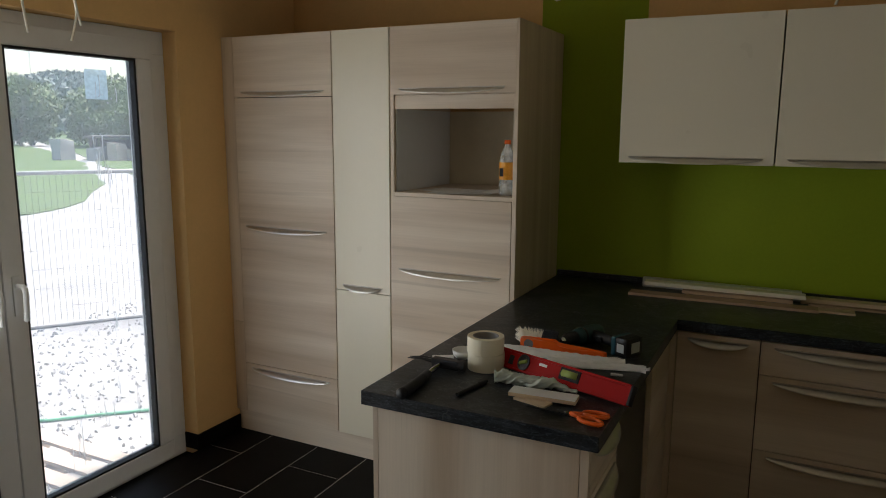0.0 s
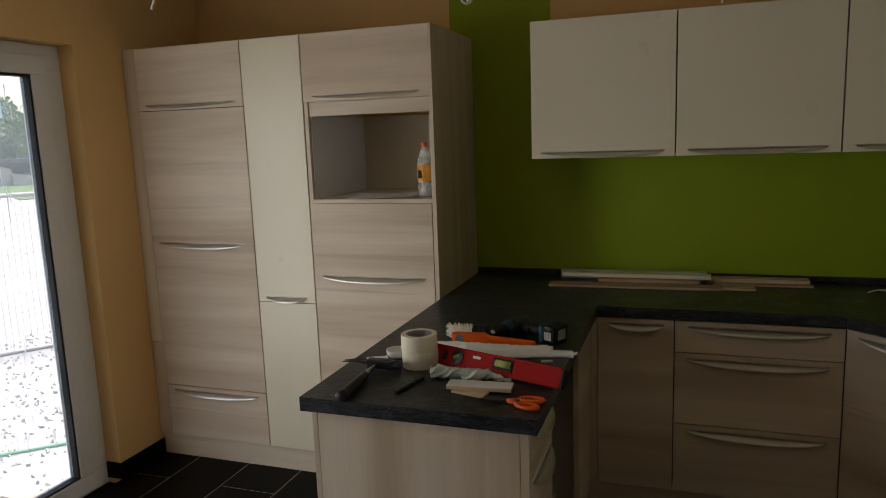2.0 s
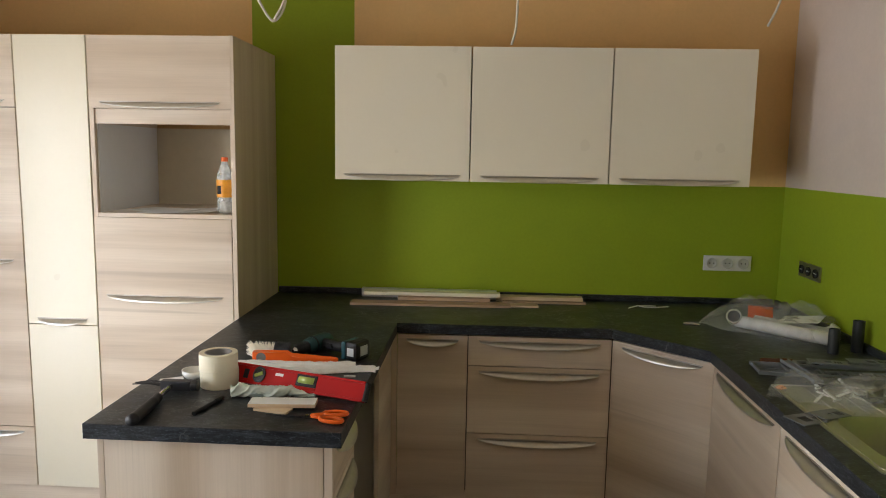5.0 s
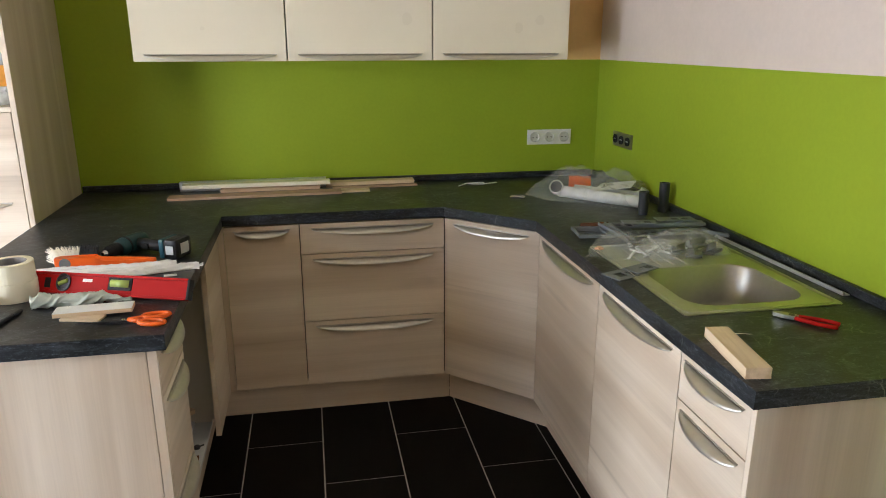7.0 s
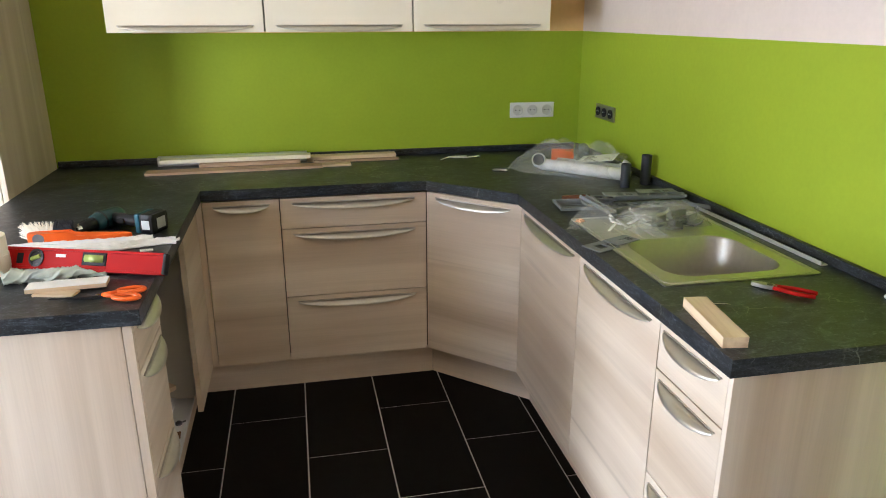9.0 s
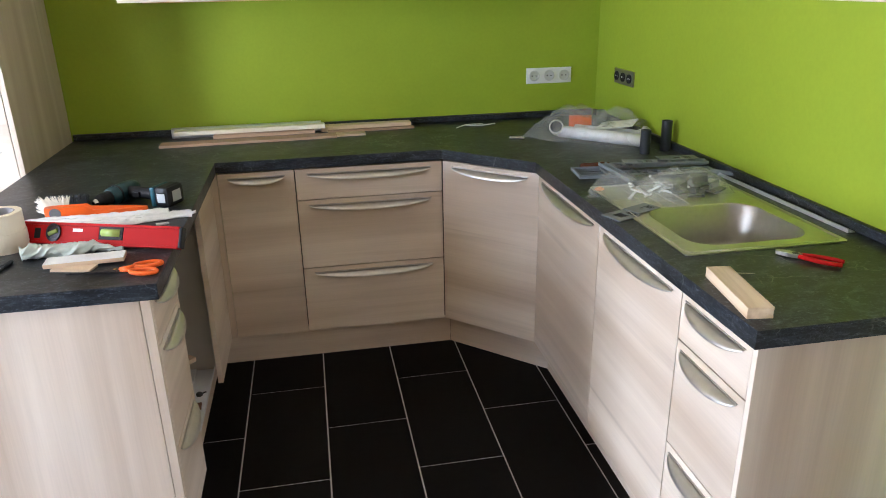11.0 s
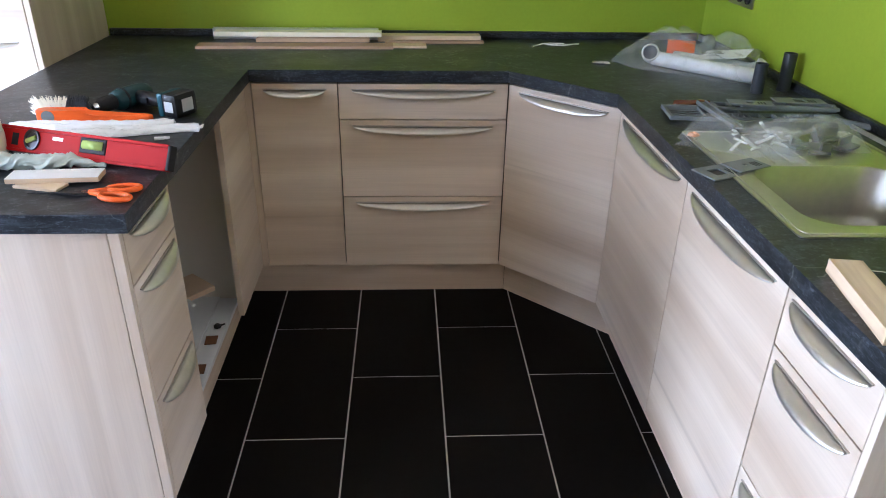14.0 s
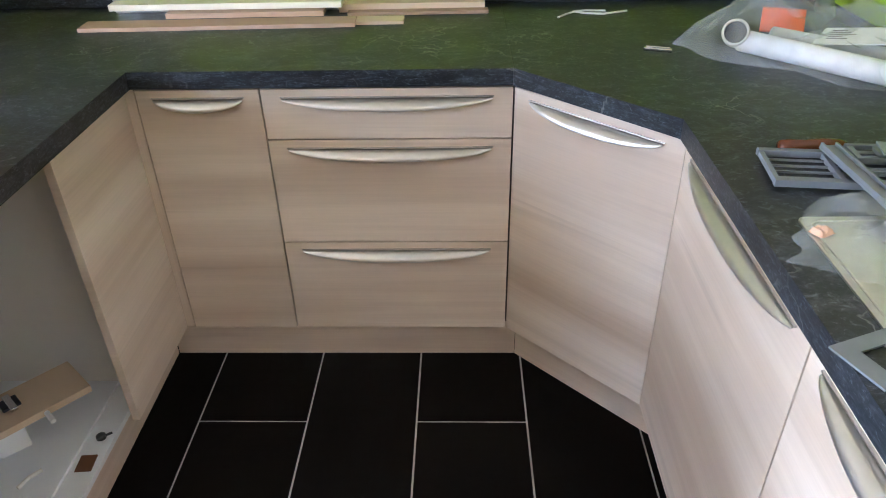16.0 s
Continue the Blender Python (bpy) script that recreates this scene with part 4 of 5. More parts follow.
# cordless drill lying on its side
t = placed("cordless_drill", pose(0.404, -1.178, WT1 + 0.031, 0, 0, -27), "black and teal cordless drill lying on its side", "drill")
Y90 = Matrix.Rotation(radians(-90), 4, "X")
lp("chuck", turned([(0.0001, -0.002), (0.012, 0), (0.019, 0.012), (0.021, 0.03), (0.021, 0.055), (0.018, 0.058), (0.0001, 0.058)], 20, None, Y90), BLACK, t, "black keyless chuck", smooth=False)
lp("jaws", turned([(0.0001, -0.012), (0.006, -0.012), (0.011, 0.0), (0.0001, 0.0)], 10, None, Y90), BRIGHT, t)
lp("housing", turned([(0.018, 0.058), (0.026, 0.062), (0.029, 0.085), (0.03, 0.12), (0.029, 0.16), (0.024, 0.178), (0.012, 0.186), (0.0001, 0.187)], 20, None, Y90), TEAL, t, "teal motor housing", smooth=True)
bm = tube([(0.015, 0.125, 0.0), (0.06, 0.126, 0.0), (0.1, 0.122, 0.0), (0.15, 0.12, 0.0)], 0.019, 14)
lp("grip", bm, BLACK, t, "black rubber grip", smooth=True)
lp("trigger", box(0.05, 0.075, 0.1, 0.11, -0.008, 0.008), BLACK, t, bevel=0.002)
b = lp("battery", box(0.15, 0.2, 0.076, 0.16, -0.03, 0.036), BLACK, t, "black battery pack", bevel=0.014)
lp("battery_collar", box(0.134, 0.152, 0.078, 0.158, -0.029, 0.034), plain("bright_teal", (0.005, 0.07, 0.1), 0.4), t, bevel=0.006)
lp("rating_label", box(0.162, 0.19, 0.0748, 0.0757, -0.012, 0.016), plain("silver_label", (0.5, 0.52, 0.52), 0.4), b, "silver release button", bevel=0.0003)
lp("rating_label", box(0.2003, 0.2012, 0.1, 0.14, -0.014, 0.02), plain("grey_label", (0.4, 0.4, 0.4), 0.5), b, "pale rating label")
lp("vent_ring", turned([(0.0295, 0.084), (0.031, 0.085), (0.031, 0.09), (0.0295, 0.091)], 24, None, Y90), BLACK, t)

# cloth, laths, scissors
t = placed("cleaning_cloth", pose(0.43, -1.565, WT1 + 0.001, 0, 0, 6), "crumpled pale grey cleaning cloth", "cloth")
bm = tube([(-0.11 + 0.24 * k / 120, 0.007 * math.sin(k * 0.09), 0.017) for k in range(121)], 0.017, 40)
for v in bm.verts:
    p = v.co.copy()
    axis = Vector((p.x, 0, 0.017))
    th = math.atan2(p.z - 0.017, p.y)
    twist = 2 * th + p.x * 75 + 2.6 * noise.noise(p * 30)
    k = 0.6 + 0.5 * (1 - abs(math.sin(twist))) ** 1.5 + 0.12 * (1 - abs(math.sin(2.7 * twist + 9 * p.x))) + 0.3 * noise.noise(p * 20)
    k *= 1.1 - 0.8 * min(max((p.x - 0.06) / 0.05, 0), 1)
    v.co = axis + (p - axis) * k
    v.co.z = max(v.co.z - 0.011 * min(max((p.x - 0.06) / 0.05, 0), 1), 0.0)
lp("cloth", bm, RAG, t, smooth=True)
t = placed("wood_offcut", pose(0.49, -1.637, WT1 + 0.007, 0, 0, 4), "short offcut of white-faced board", "offcut")
lp("board", box(-0.092, 0.092, -0.026, 0.026, 0, 0.010), PINE, t, bevel=0.0005)
lp("white_face", box(-0.0915, 0.0915, -0.0255, 0.0255, 0.0101, 0.0115), WHITE_PL, t)
t = placed("wood_offcut", pose(0.47, -1.668, WT1 + 0.0005, 0, 0, -14), "thin short strip of bare wood under another offcut", "offcut")
lp("board", box(-0.05, 0.05, -0.02, 0.02, 0, 0.006), PINE, t, bevel=0.001)
t = placed("scissors", pose(0.575, -1.712, WT1 + 0.003, 0, 0, -3), "scissors with orange plastic handles", "scissors")
for sg in (-1, 1):
    m = Matrix.Rotation(radians(4 * sg), 4, "Z") @ Matrix.Translation((0, 0, 0.002 * sg))
    bm = prism([(-0.11, -0.001 * sg), (0.02, -0.007), (0.03, 0.007), (0.0, 0.007)] if sg > 0 else [(-0.11, 0.0), (0.0, -0.007), (0.03, -0.007), (0.02, 0.007)], 0, 0.002)
    bmesh.ops.transform(bm, matrix=m, verts=bm.verts)
    lp("blade", bm, DARKSTEEL, t, "dark steel blade")
    ring = [(0.072 + 0.031 * math.cos(a), sg * 0.023 + 0.0145 * math.sin(a) + sg * 0.004 * math.cos(a), 0.005) for a in (k * math.pi / 9 for k in range(19))]
    bm = tube(ring, 0.0058, 8)
    tube([(0.012, -sg * 0.001, 0.004), (0.045, sg * 0.014, 0.005)], 0.006, 8, bm)
    lp("finger_loop", bm, ORANGE, t, "orange plastic handle", smooth=True)
lp("rivet", turned([(0.0001, 0), (0.005, 0), (0.005, 0.006), (0.0001, 0.0065)], 12), BRIGHT, t)

# ---- laths and strips along the back wall ----
STRIPS = "laths lying along the back wall"


def strip(m, l, w, h, mat, label):
    t = placed("lath", m, label, "lath", STRIPS)
    lp("board", box(-l / 2, l / 2, -w / 2, w / 2, 0, h), mat, t, bevel=0.001)


strip(pose(0.80, -0.235, WT1 + 0.0005, 0, 0, 1.8), 0.75, 0.075, 0.011, LATH, "flat reddish wooden lath")
strip(pose(1.17, -0.21, WT1 + 0.0005, 0, 0, 0.5), 0.27, 0.06, 0.009, BEECH, "short flat wooden lath")
strip(pose(0.86, -0.165, WT1 + 0.0125, 0, 0, 1.6), 0.44, 0.06, 0.014, LATH, "short reddish lath lying on others")
strip(pose(0.80, -0.14, WT1 + 0.028, 0, 0, 1.0), 0.655, 0.055, 0.017, WHITE, "white-faced strip lying on laths")
strip(pose(0.78, -0.062, WT1 + 0.001, 4, 0, 0.6), 0.665, 0.03, 0.042, SILVER_STRIP, "pale grey strip standing against the upstand")
strip(pose(1.32, -0.075, WT1 + 0.0005, 0, 0, 1.0), 0.42, 0.06, 0.024, BEECH, "pale wooden lath by the wall")
strip(pose(1.34, -0.125, WT1 + 0.0005, 0, 0, 1.5), 0.40, 0.035, 0.009, LATH, "thin wooden lath by the wall")

t = placed("cable_tie", pose(1.83, -0.165, WT1 + 0.003), "two loose white cable ties", "cable tie")
lp("strap", tube([(-0.1, -0.03, 0), (-0.075, 0.0, 0), (-0.05, 0.012, 0.004), (-0.02, 0.008, 0), (0.03, 0.0, 0), (0.1, 0.03, 0)], 0.0028, 6), WHITE_PL, t)
lp("strap", tube([(-0.055, 0.012, 0.004), (-0.02, 0.03, 0.002), (0.04, 0.034, 0)], 0.0028, 6), WHITE_PL, t)
t = placed("metal_clip", pose(1.932, -0.498, WT1 + 0.0005, 0, 0, -18), "small bright metal clip", "clip")
lp("body", box(-0.033, 0.033, -0.006, 0.006, 0, 0.008), BRIGHT, t, bevel=0.002)
lp("pin", tube([(-0.028, 0, 0.0095), (0.028, 0, 0.0095)], 0.0022, 6), BRIGHT, t)

# ---- bag with waste pipes ----
t = placed("waste_pipe", pose(2.255, -0.655, WT1 + 0.027, 0, 0, -48), "white plastic waste pipe in a clear bag", "pipe")
lp("pipe", turned([(0.0215, -0.2), (0.025, -0.2), (0.025, 0.2), (0.0215, 0.2), (0.0215, -0.2)], 24, None, Matrix.Rotation(radians(90), 4, "Y")), WHITE_PL, t, smooth=True)
TURNED = Matrix.Translation((-0.212, -0.004, 0.012)) @ Vector((0.29, -0.8, 0.42)).to_track_quat("Z", "Y").to_matrix().to_4x4()
c = lp("collar", turned([(0.022, -0.03), (0.026, -0.03), (0.031, 0.0), (0.031, 0.026), (0.0295, 0.028), (0.0255, 0.028), (0.025, -0.02), (0.001, -0.02)], 28, None, TURNED), plain("cream_plastic", (0.58, 0.56, 0.48), 0.4), t, smooth=False)
lp("seal", turned([(0.001, 0.018), (0.0246, 0.018), (0.0246, 0.024), (0.001, 0.022)], 24, None, TURNED), plain("grey_seal", (0.05, 0.048, 0.05), 0.7), t, "grey rubber seal")
t = placed("waste_pipe", pose(2.33, -0.56, WT1 + 0.022, 0, 0, -44), "shorter white waste pipe in the clear bag", "pipe")
lp("pipe", tube([(-0.16, 0, 0), (0.12, 0, 0), (0.15, 0, 0.012), (0.16, 0, 0.03)], 0.02, 16), WHITE_PL, t, smooth=True)
t = placed("leaflet", pose(2.34, -0.60, WT1 + 0.06, 8, -10, -40), "folded white instruction leaflet in the bag", "leaflet")
lp("sheet", box(-0.08, 0.08, -0.05, 0.05, 0, 0.002), WHITE_PL, t)
for k in range(5):
    lp("print_bar", box(-0.06, -0.06 + 0.03 + 0.012 * (k % 3), 0.03 - k * 0.012, 0.034 - k * 0.012, 0.0021, 0.0024), DARKHOLE, t)
t = placed("packet", pose(2.255, -0.40, WT1 + 0.04, 30, 0, -20), "flat orange packet in the bag", "packet")
lp("card", box(-0.05, 0.05, -0.04, 0.04, 0, 0.006), ORANGE, t, bevel=0.001)
t = placed("pipe_trap", pose(2.36, -0.36, WT1 + 0.03, 0, 0, 20), "dark grey siphon part in the bag", "pipe")
lp("elbow", tube([(-0.09, 0, 0), (0, 0, 0), (0.05, 0.03, 0.01), (0.07, 0.06, 0.02)], 0.024, 14), GREY_PL, t, smooth=True)
t = placed("plastic_bag", pose(2.265, -0.52, WT1 + 0.001, 0, 0, -46), "large clear plastic bag over white pipes", "bag")
lp("film", crumple((0.56, 0.36), 0.135, 2.0, 44, 32, 0.2, 7), FILM_C, t, smooth=True)

for (x, y, h, r, a) in ((2.335, -0.885, 0.092, 0.0195, 3), (2.436, -0.855, 0.118, 0.0205, -4)):
    t = placed("pipe_stub", pose(x, y, WT1 + 0.0005, 0, 0, a), "short black plastic pipe standing upright", "pipe", "black pipe stubs")
    lp("pipe", turned([(r - 0.003, 0), (r, 0), (r, h), (r - 0.003, h), (r - 0.003, 0.0)], 24), plain("anthracite_pipe", (0.03, 0.034, 0.042), 0.4), t, smooth=False)

# ---- grey plastic fittings on the drainer ----
FIT = "grey plastic fittings by the sink"
t = placed("vent_grille", pose(2.06, -1.15, WT1 + 0.005, 0, 0, -6), "grey plastic ventilation grille", "grille", FIT)
for y in (-0.055, 0.055):
    lp("rail", box(-0.105, 0.105, y - 0.006, y + 0.006, 0, 0.012), GREY_PL, t, bevel=0.001)
for k in range(4):
    lp("bar", box(-0.1, 0.1, -0.035 + k * 0.022, -0.032 + k * 0.022, 0.001, 0.005), GREY_PL, t)
for x in (-0.1, 0.0, 0.1):
    lp("cross_bar", box(x - 0.004, x + 0.004, -0.049, 0.049, 0.001, 0.0105), GREY_PL, t)
for (x, y, z, rz, l, w) in ((2.075, -1.215, 0.022, -88, 0.24, 0.028), (2.42, -1.23, 0.006, -50, 0.15, 0.018)):
    t = placed("plastic_rail", pose(x, y, WT1 + z, 0, 0, rz), "long grooved grey plastic rail", "rail", FIT)
    lp("base", box(-l / 2, l / 2, -w / 2, w / 2, 0, 0.005), GREY_PL, t, bevel=0.001)
    for sy in (-1, 1):
        lp("lip", box(-l / 2 + 0.002, l / 2 - 0.002, sy * (w / 2 - 0.004), sy * (w / 2), 0.0052, 0.011), GREY_PL, t)


def ladder(m, l, w, bars, label):
    """An open frame with cross bars and a raised rim."""
    t = placed("plastic_grating", m, label, "grating", FIT)
    for sy in (-1, 1):
        lp("rail", box(-l / 2, l / 2, sy * w / 2 - 0.004, sy * w / 2 + 0.004, 0, 0.009), GREY_PL, t, bevel=0.001)
    for k in range(bars):
        x = -l / 2 + 0.006 + (l - 0.012) * k / (bars - 1)
        lp("cross_bar", box(x - 0.0045, x + 0.0045, -w / 2 + 0.0042, w / 2 - 0.0042, 0.001, 0.0075), GREY_PL, t)


ladder(pose(2.27, -1.125, WT1 + 0.017, 0, 0, -4), 0.34, 0.05, 9, "grey plastic grating with cross bars lying on others")
ladder(pose(2.25, -1.19, WT1 + 0.0055, 0, 0, -2), 0.38, 0.045, 11, "long grey plastic grating with cross bars")
ladder(pose(2.30, -1.155, WT1 + 0.029, 0, 0, -10), 0.26, 0.035, 5, "narrow grey plastic grating lying across others")


def slotted_plate(m, l, w, hole, label):
    """A thin plate with a square hole and small slots."""
    t = placed("slotted_plate", m, label, "plate", FIT)
    bm = bmesh.new()
    h = hole / 2
    for b in ((-l / 2, -h, -w / 2, w / 2), (h, l / 2, -w / 2, w / 2), (-h, h, -w / 2, -h), (-h, h, h, w / 2)):
        box(*b, 0, 0.003, bm)
    lp("plate", bm, GREY_PL, t)
    for k in range(3):
        lp("slot", box(h + 0.008 + k * 0.008, h + 0.012 + k * 0.008, -w * 0.3, w * 0.1, 0.0031, 0.0036), DARKHOLE, t)


slotted_plate(pose(1.925, -1.595, WT1 + 0.001, 0, 0, 22), 0.085, 0.075, 0.034, "square grey plate with a cut-out")
slotted_plate(pose(2.005, -1.56, WT1 + 0.0055, 0, 0, 24), 0.095, 0.06, 0.012, "square grey plate with narrow slots")
slotted_plate(pose(2.19, -1.15, WT1 + 0.039, 0, 0, -12), 0.12, 0.05, 0.022, "grey plate with a cut-out lying on rails")
slotted_plate(pose(2.34, -1.13, WT1 + 0.039, 0, 0, -6), 0.14, 0.055, 0.03, "grey plate with a cut-out lying on rails")
t = placed("screwdriver", pose(2.06, -1.07, WT1 + 0.014, 0, 0, 2), "screwdriver with a reddish wooden handle", "screwdriver")
lp("handle", turned([(0.0001, -0.06), (0.011, -0.058), (0.0135, -0.045), (0.012, -0.02), (0.0135, 0.02), (0.011, 0.045), (0.008, 0.055), (0.0001, 0.055)], 16, None, Matrix.Rotation(radians(90), 4, "Y")), plain("varnished_wood", (0.11, 0.032, 0.012), 0.25, vary=0.2), t, smooth=True)
lp("shaft", tube([(0.055, 0, 0), (0.17, 0, -0.008)], 0.0035, 8), DARKSTEEL, t)

rng = random.Random(31)
for k in range(9):
    t = placed("plastic_clip", pose(2.09 + rng.uniform(-0.06, 0.14), -1.375 + rng.uniform(-0.08, 0.08), WT1 + 0.006 + rng.uniform(0, 0.012), rng.uniform(-25, 25), rng.uniform(-25, 25), rng.uniform(0, 360)), "small white plastic mounting clip in the clear bag", "clip", "clips in the bag")
    lp("arm", box(-0.025, 0.025, -0.004, 0.004, 0, 0.005), WHITE_PL, t, bevel=0.001)
    lp("hook", box(0.02, 0.025, -0.018, 0.018, 0, 0.006), WHITE_PL, t, bevel=0.001)
for k, (x, y, a) in enumerate(((2.2, -1.42, 20), (2.27, -1.36, 70), (2.12, -1.3, 10), (2.31, -1.43, 35), (2.30, -1.36, 5), (2.24, -1.45, 60))):
    t = placed("bracket", pose(x, y, WT1 + 0.005, 0, 0, a), "dark grey plastic bracket in the clear bag", "bracket", "brackets in the bag")
    lp("base", box(-0.035, 0.035, -0.025, 0.025, 0, 0.008), DARK_PL, t, bevel=0.002)
    lp("web", box(-0.03, 0.03, -0.003, 0.003, 0.0082, 0.03), DARK_PL, t, bevel=0.001)
t = placed("packing_scrap", pose(1.965, -1.335, WT1 + 0.004, 0, 0, 30), "small orange scrap in the clear bag", "scrap")
lp("scrap", crumple((0.03, 0.025), 0.012, 8.0, 8, 6), plain("pale_orange", (0.8, 0.42, 0.25), 0.5), t)
t = placed("plastic_bag", pose(2.07, -1.40, WT1 + 0.0045, 0, 0, -28), "clear plastic bag holding small white fittings", "bag")
lp("film", crumple((0.33, 0.2), 0.065, 6.0, 40, 28, 0.15, 9), FILM_C, t, smooth=True)
t = placed("plastic_bag", pose(2.235, -1.40, WT1 + 0.0045, 0, 0, 4), "crumpled milky inner bag with brackets", "bag")
lp("film", crumple((0.27, 0.19), 0.08, 11.0, 36, 28, 0.3, 10), film("cloudy_film", (0.75, 0.76, 0.72), 0.2, 0.18), t, smooth=True)

# ---- near end of the east run ----
t = placed("edge_strip", pose(2.447, -1.56, WT1 + 0.0005, 0, 0, 91), "long pale aluminium edge strip", "strip")
lp("base", box(-0.31, 0.31, -0.011, 0.011, 0, 0.003), SILVER_STRIP, t)
lp("lip", box(-0.31, 0.31, 0.008, 0.011, 0.0031, 0.011), SILVER_STRIP, t)
t = placed("pliers", pose(2.196, -1.995, WT1 + 0.008, 0, 0, -47) @ Matrix.Scale(0.82, 4), "combination pliers with red handles", "pliers")
for sg in (-1, 1):
    bm = prism([(-0.055, 0.0), (-0.05, sg * 0.008), (-0.02, sg * 0.014), (0.012, sg * 0.013), (0.02, sg * 0.004), (-0.02, 0.0)][::sg], -0.006, 0.006)
    lp("jaw", bm, ZINC, t, "worn steel jaw", bevel=0.001)
    lp("handle", tube([(0.012, sg * 0.008, 0), (0.04, sg * 0.015, 0), (0.075, sg * 0.021, 0), (0.11, sg * 0.02, 0), (0.128, sg * 0.016, 0)], 0.0065, 10), RED, t, "red plastic handle", smooth=True)
lp("joint", turned([(0.0001, -0.007), (0.009, -0.007), (0.009, 0.007), (0.0001, 0.007)], 14), DARKSTEEL, t)
t = placed("wood_block", pose(1.938, -2.165, WT1 + 0.0005, 0, 0, 81), "short rough-sawn pine block", "block")
bm = box(-0.11, 0.11, -0.027, 0.027, 0, 0.024)
bmesh.ops.subdivide_edges(bm, edges=bm.edges, cuts=5, use_grid_fill=True)
for v in bm.verts:
    v.co += Vector(noise.noise_vector(v.co * 55)) * 0.0009
bmesh.ops.transform(bm, matrix=Matrix.Rotation(radians(90), 4, "Y"), verts=bm.verts)
t.matrix_world = t.matrix_world @ Matrix.Rotation(radians(-90), 4, "Y")
lp("block", bm, ROUGH_PINE, t)
t = placed("screw", pose(2.02, -2.062, WT1 + 0.003, 0, 0, -15), "loose bright steel screw on the worktop", "screw")
lp("shank", tube([(-0.022, 0, 0), (0.018, 0, 0), (0.024, 0, 0)], 0.002, 6, None, 0.0006), BRIGHT, t)
lp("head", turned([(0.0001, -0.0015), (0.004, 0), (0.0001, 0.003)], 10, None, Matrix.Translation((-0.023, 0, 0)) @ Matrix.Rotation(radians(90), 4, "Y")), BRIGHT, t)
t = placed("wall_plug", pose(2.425, -2.125, WT1 + 0.006, 0, 90, 70), "small white plastic plug at the wall", "plug")
lp("body", tube([(0, 0, -0.02), (0, 0, 0.02)], 0.006, 8), WHITE_PL, t)

# ---- oven niche: bottle and papers ----
t = thing("bottle", (-0.075, -0.50, NZ0), "clear soft drink bottle with orange cap and label", "bottle")
m = Matrix.Translation((-0.075, -0.50, NZ0))
PET = film("clear_pet", (0.88, 0.88, 0.84), 0.35, 0.08)
part("body", turned([(0.001, 0.002), (0.026, 0.001), (0.033, 0.008), (0.034, 0.05), (0.031, 0.075), (0.034, 0.1), (0.034, 0.15), (0.03, 0.175), (0.017, 0.205), (0.0125, 0.215), (0.0125, 0.226),
                    (0.011, 0.226), (0.011, 0.215), (0.0155, 0.204), (0.0285, 0.174), (0.0325, 0.149), (0.0325, 0.1), (0.0295, 0.075), (0.0325, 0.05), (0.0315, 0.009), (0.001, 0.004)], 24, None, m), PET, t, smooth=True)
part("label_band", turned([(0.0346, 0.07), (0.0352, 0.0705), (0.0352, 0.145), (0.0346, 0.1455), (0.0346, 0.07)], 24, None, m), plain("orange_label", (0.85, 0.33, 0.03), 0.4, vary=0.3, scale=40), t, "orange printed label")
part("label_shape", box(-0.096, -0.08, -0.5365, -0.5355, NZ0 + 0.085, NZ0 + 0.12), BLACK, t)
part("cap", turned([(0.001, 0.24), (0.0135, 0.24), (0.0145, 0.236), (0.0145, 0.222), (0.001, 0.222)], 20, None, m), ORANGE, t, "orange screw cap")
for k, (x, y, a) in enumerate(((-0.30, -0.46, 8), (-0.36, -0.42, -12), (-0.24, -0.47, 22))):
    t = placed("paper_sheet", pose(x, y, NZ0 + 0.0008 + k * 0.0022, 0, 0, a), "loose white paper sheet lying in the niche", "paper", "papers in the niche")
    bm = bmesh.new()
    bmesh.ops.create_grid(bm, x_segments=10, y_segments=8, size=0.5, matrix=Matrix.Diagonal((0.297, 0.19, 1, 1)))
    for v in bm.verts:
        v.co.z = 0.026 * max(0, v.co.x * 6) ** 2 * 0.5 * (k + 1) / 3 if v.co.x > 0.03 else 0.0
    g = bmesh.ops.extrude_face_region(bm, geom=list(bm.faces))
    bmesh.ops.translate(bm, verts=[v for v in g["geom"] if isinstance(v, bmesh.types.BMVert)], vec=(0, 0, 0.0008))
    lp("sheet", bm, plain("white_paper", (0.86, 0.86, 0.85), 0.7, vary=0.04), t)

# ---- inside the dishwasher niche ----
t = placed("board_support", pose(0.40, -1.03, 0.1355, 0, 0, 42), "white plastic packing block under a board", "block")
lp("block", box(-0.05, 0.02, -0.01, 0.04, 0, 0.1212), WHITE_PL, t, bevel=0.004)
t = placed("board_offcut", pose(0.445, -1.015, 0.257, 0, 0, 48), "pale board offcut with a hinge lying in the niche", "board")
lp("board", box(-0.125, 0.125, -0.065, 0.065, 0, 0.018), BEECH, t, bevel=0.001)
h = lp("hinge", box(-0.05, -0.01, -0.008, 0.03, 0.0185, 0.026), DARKSTEEL, t, "dark steel hinge", bevel=0.002)
lp("arm", box(-0.038, -0.022, -0.03, 0.03, 0.0265, 0.036), BRIGHT, h, bevel=0.002)
lp("dowel", tube([(0.02, -0.064, 0.008), (0.02, -0.1, 0.004)], 0.006, 8), WHITE_PL, t)
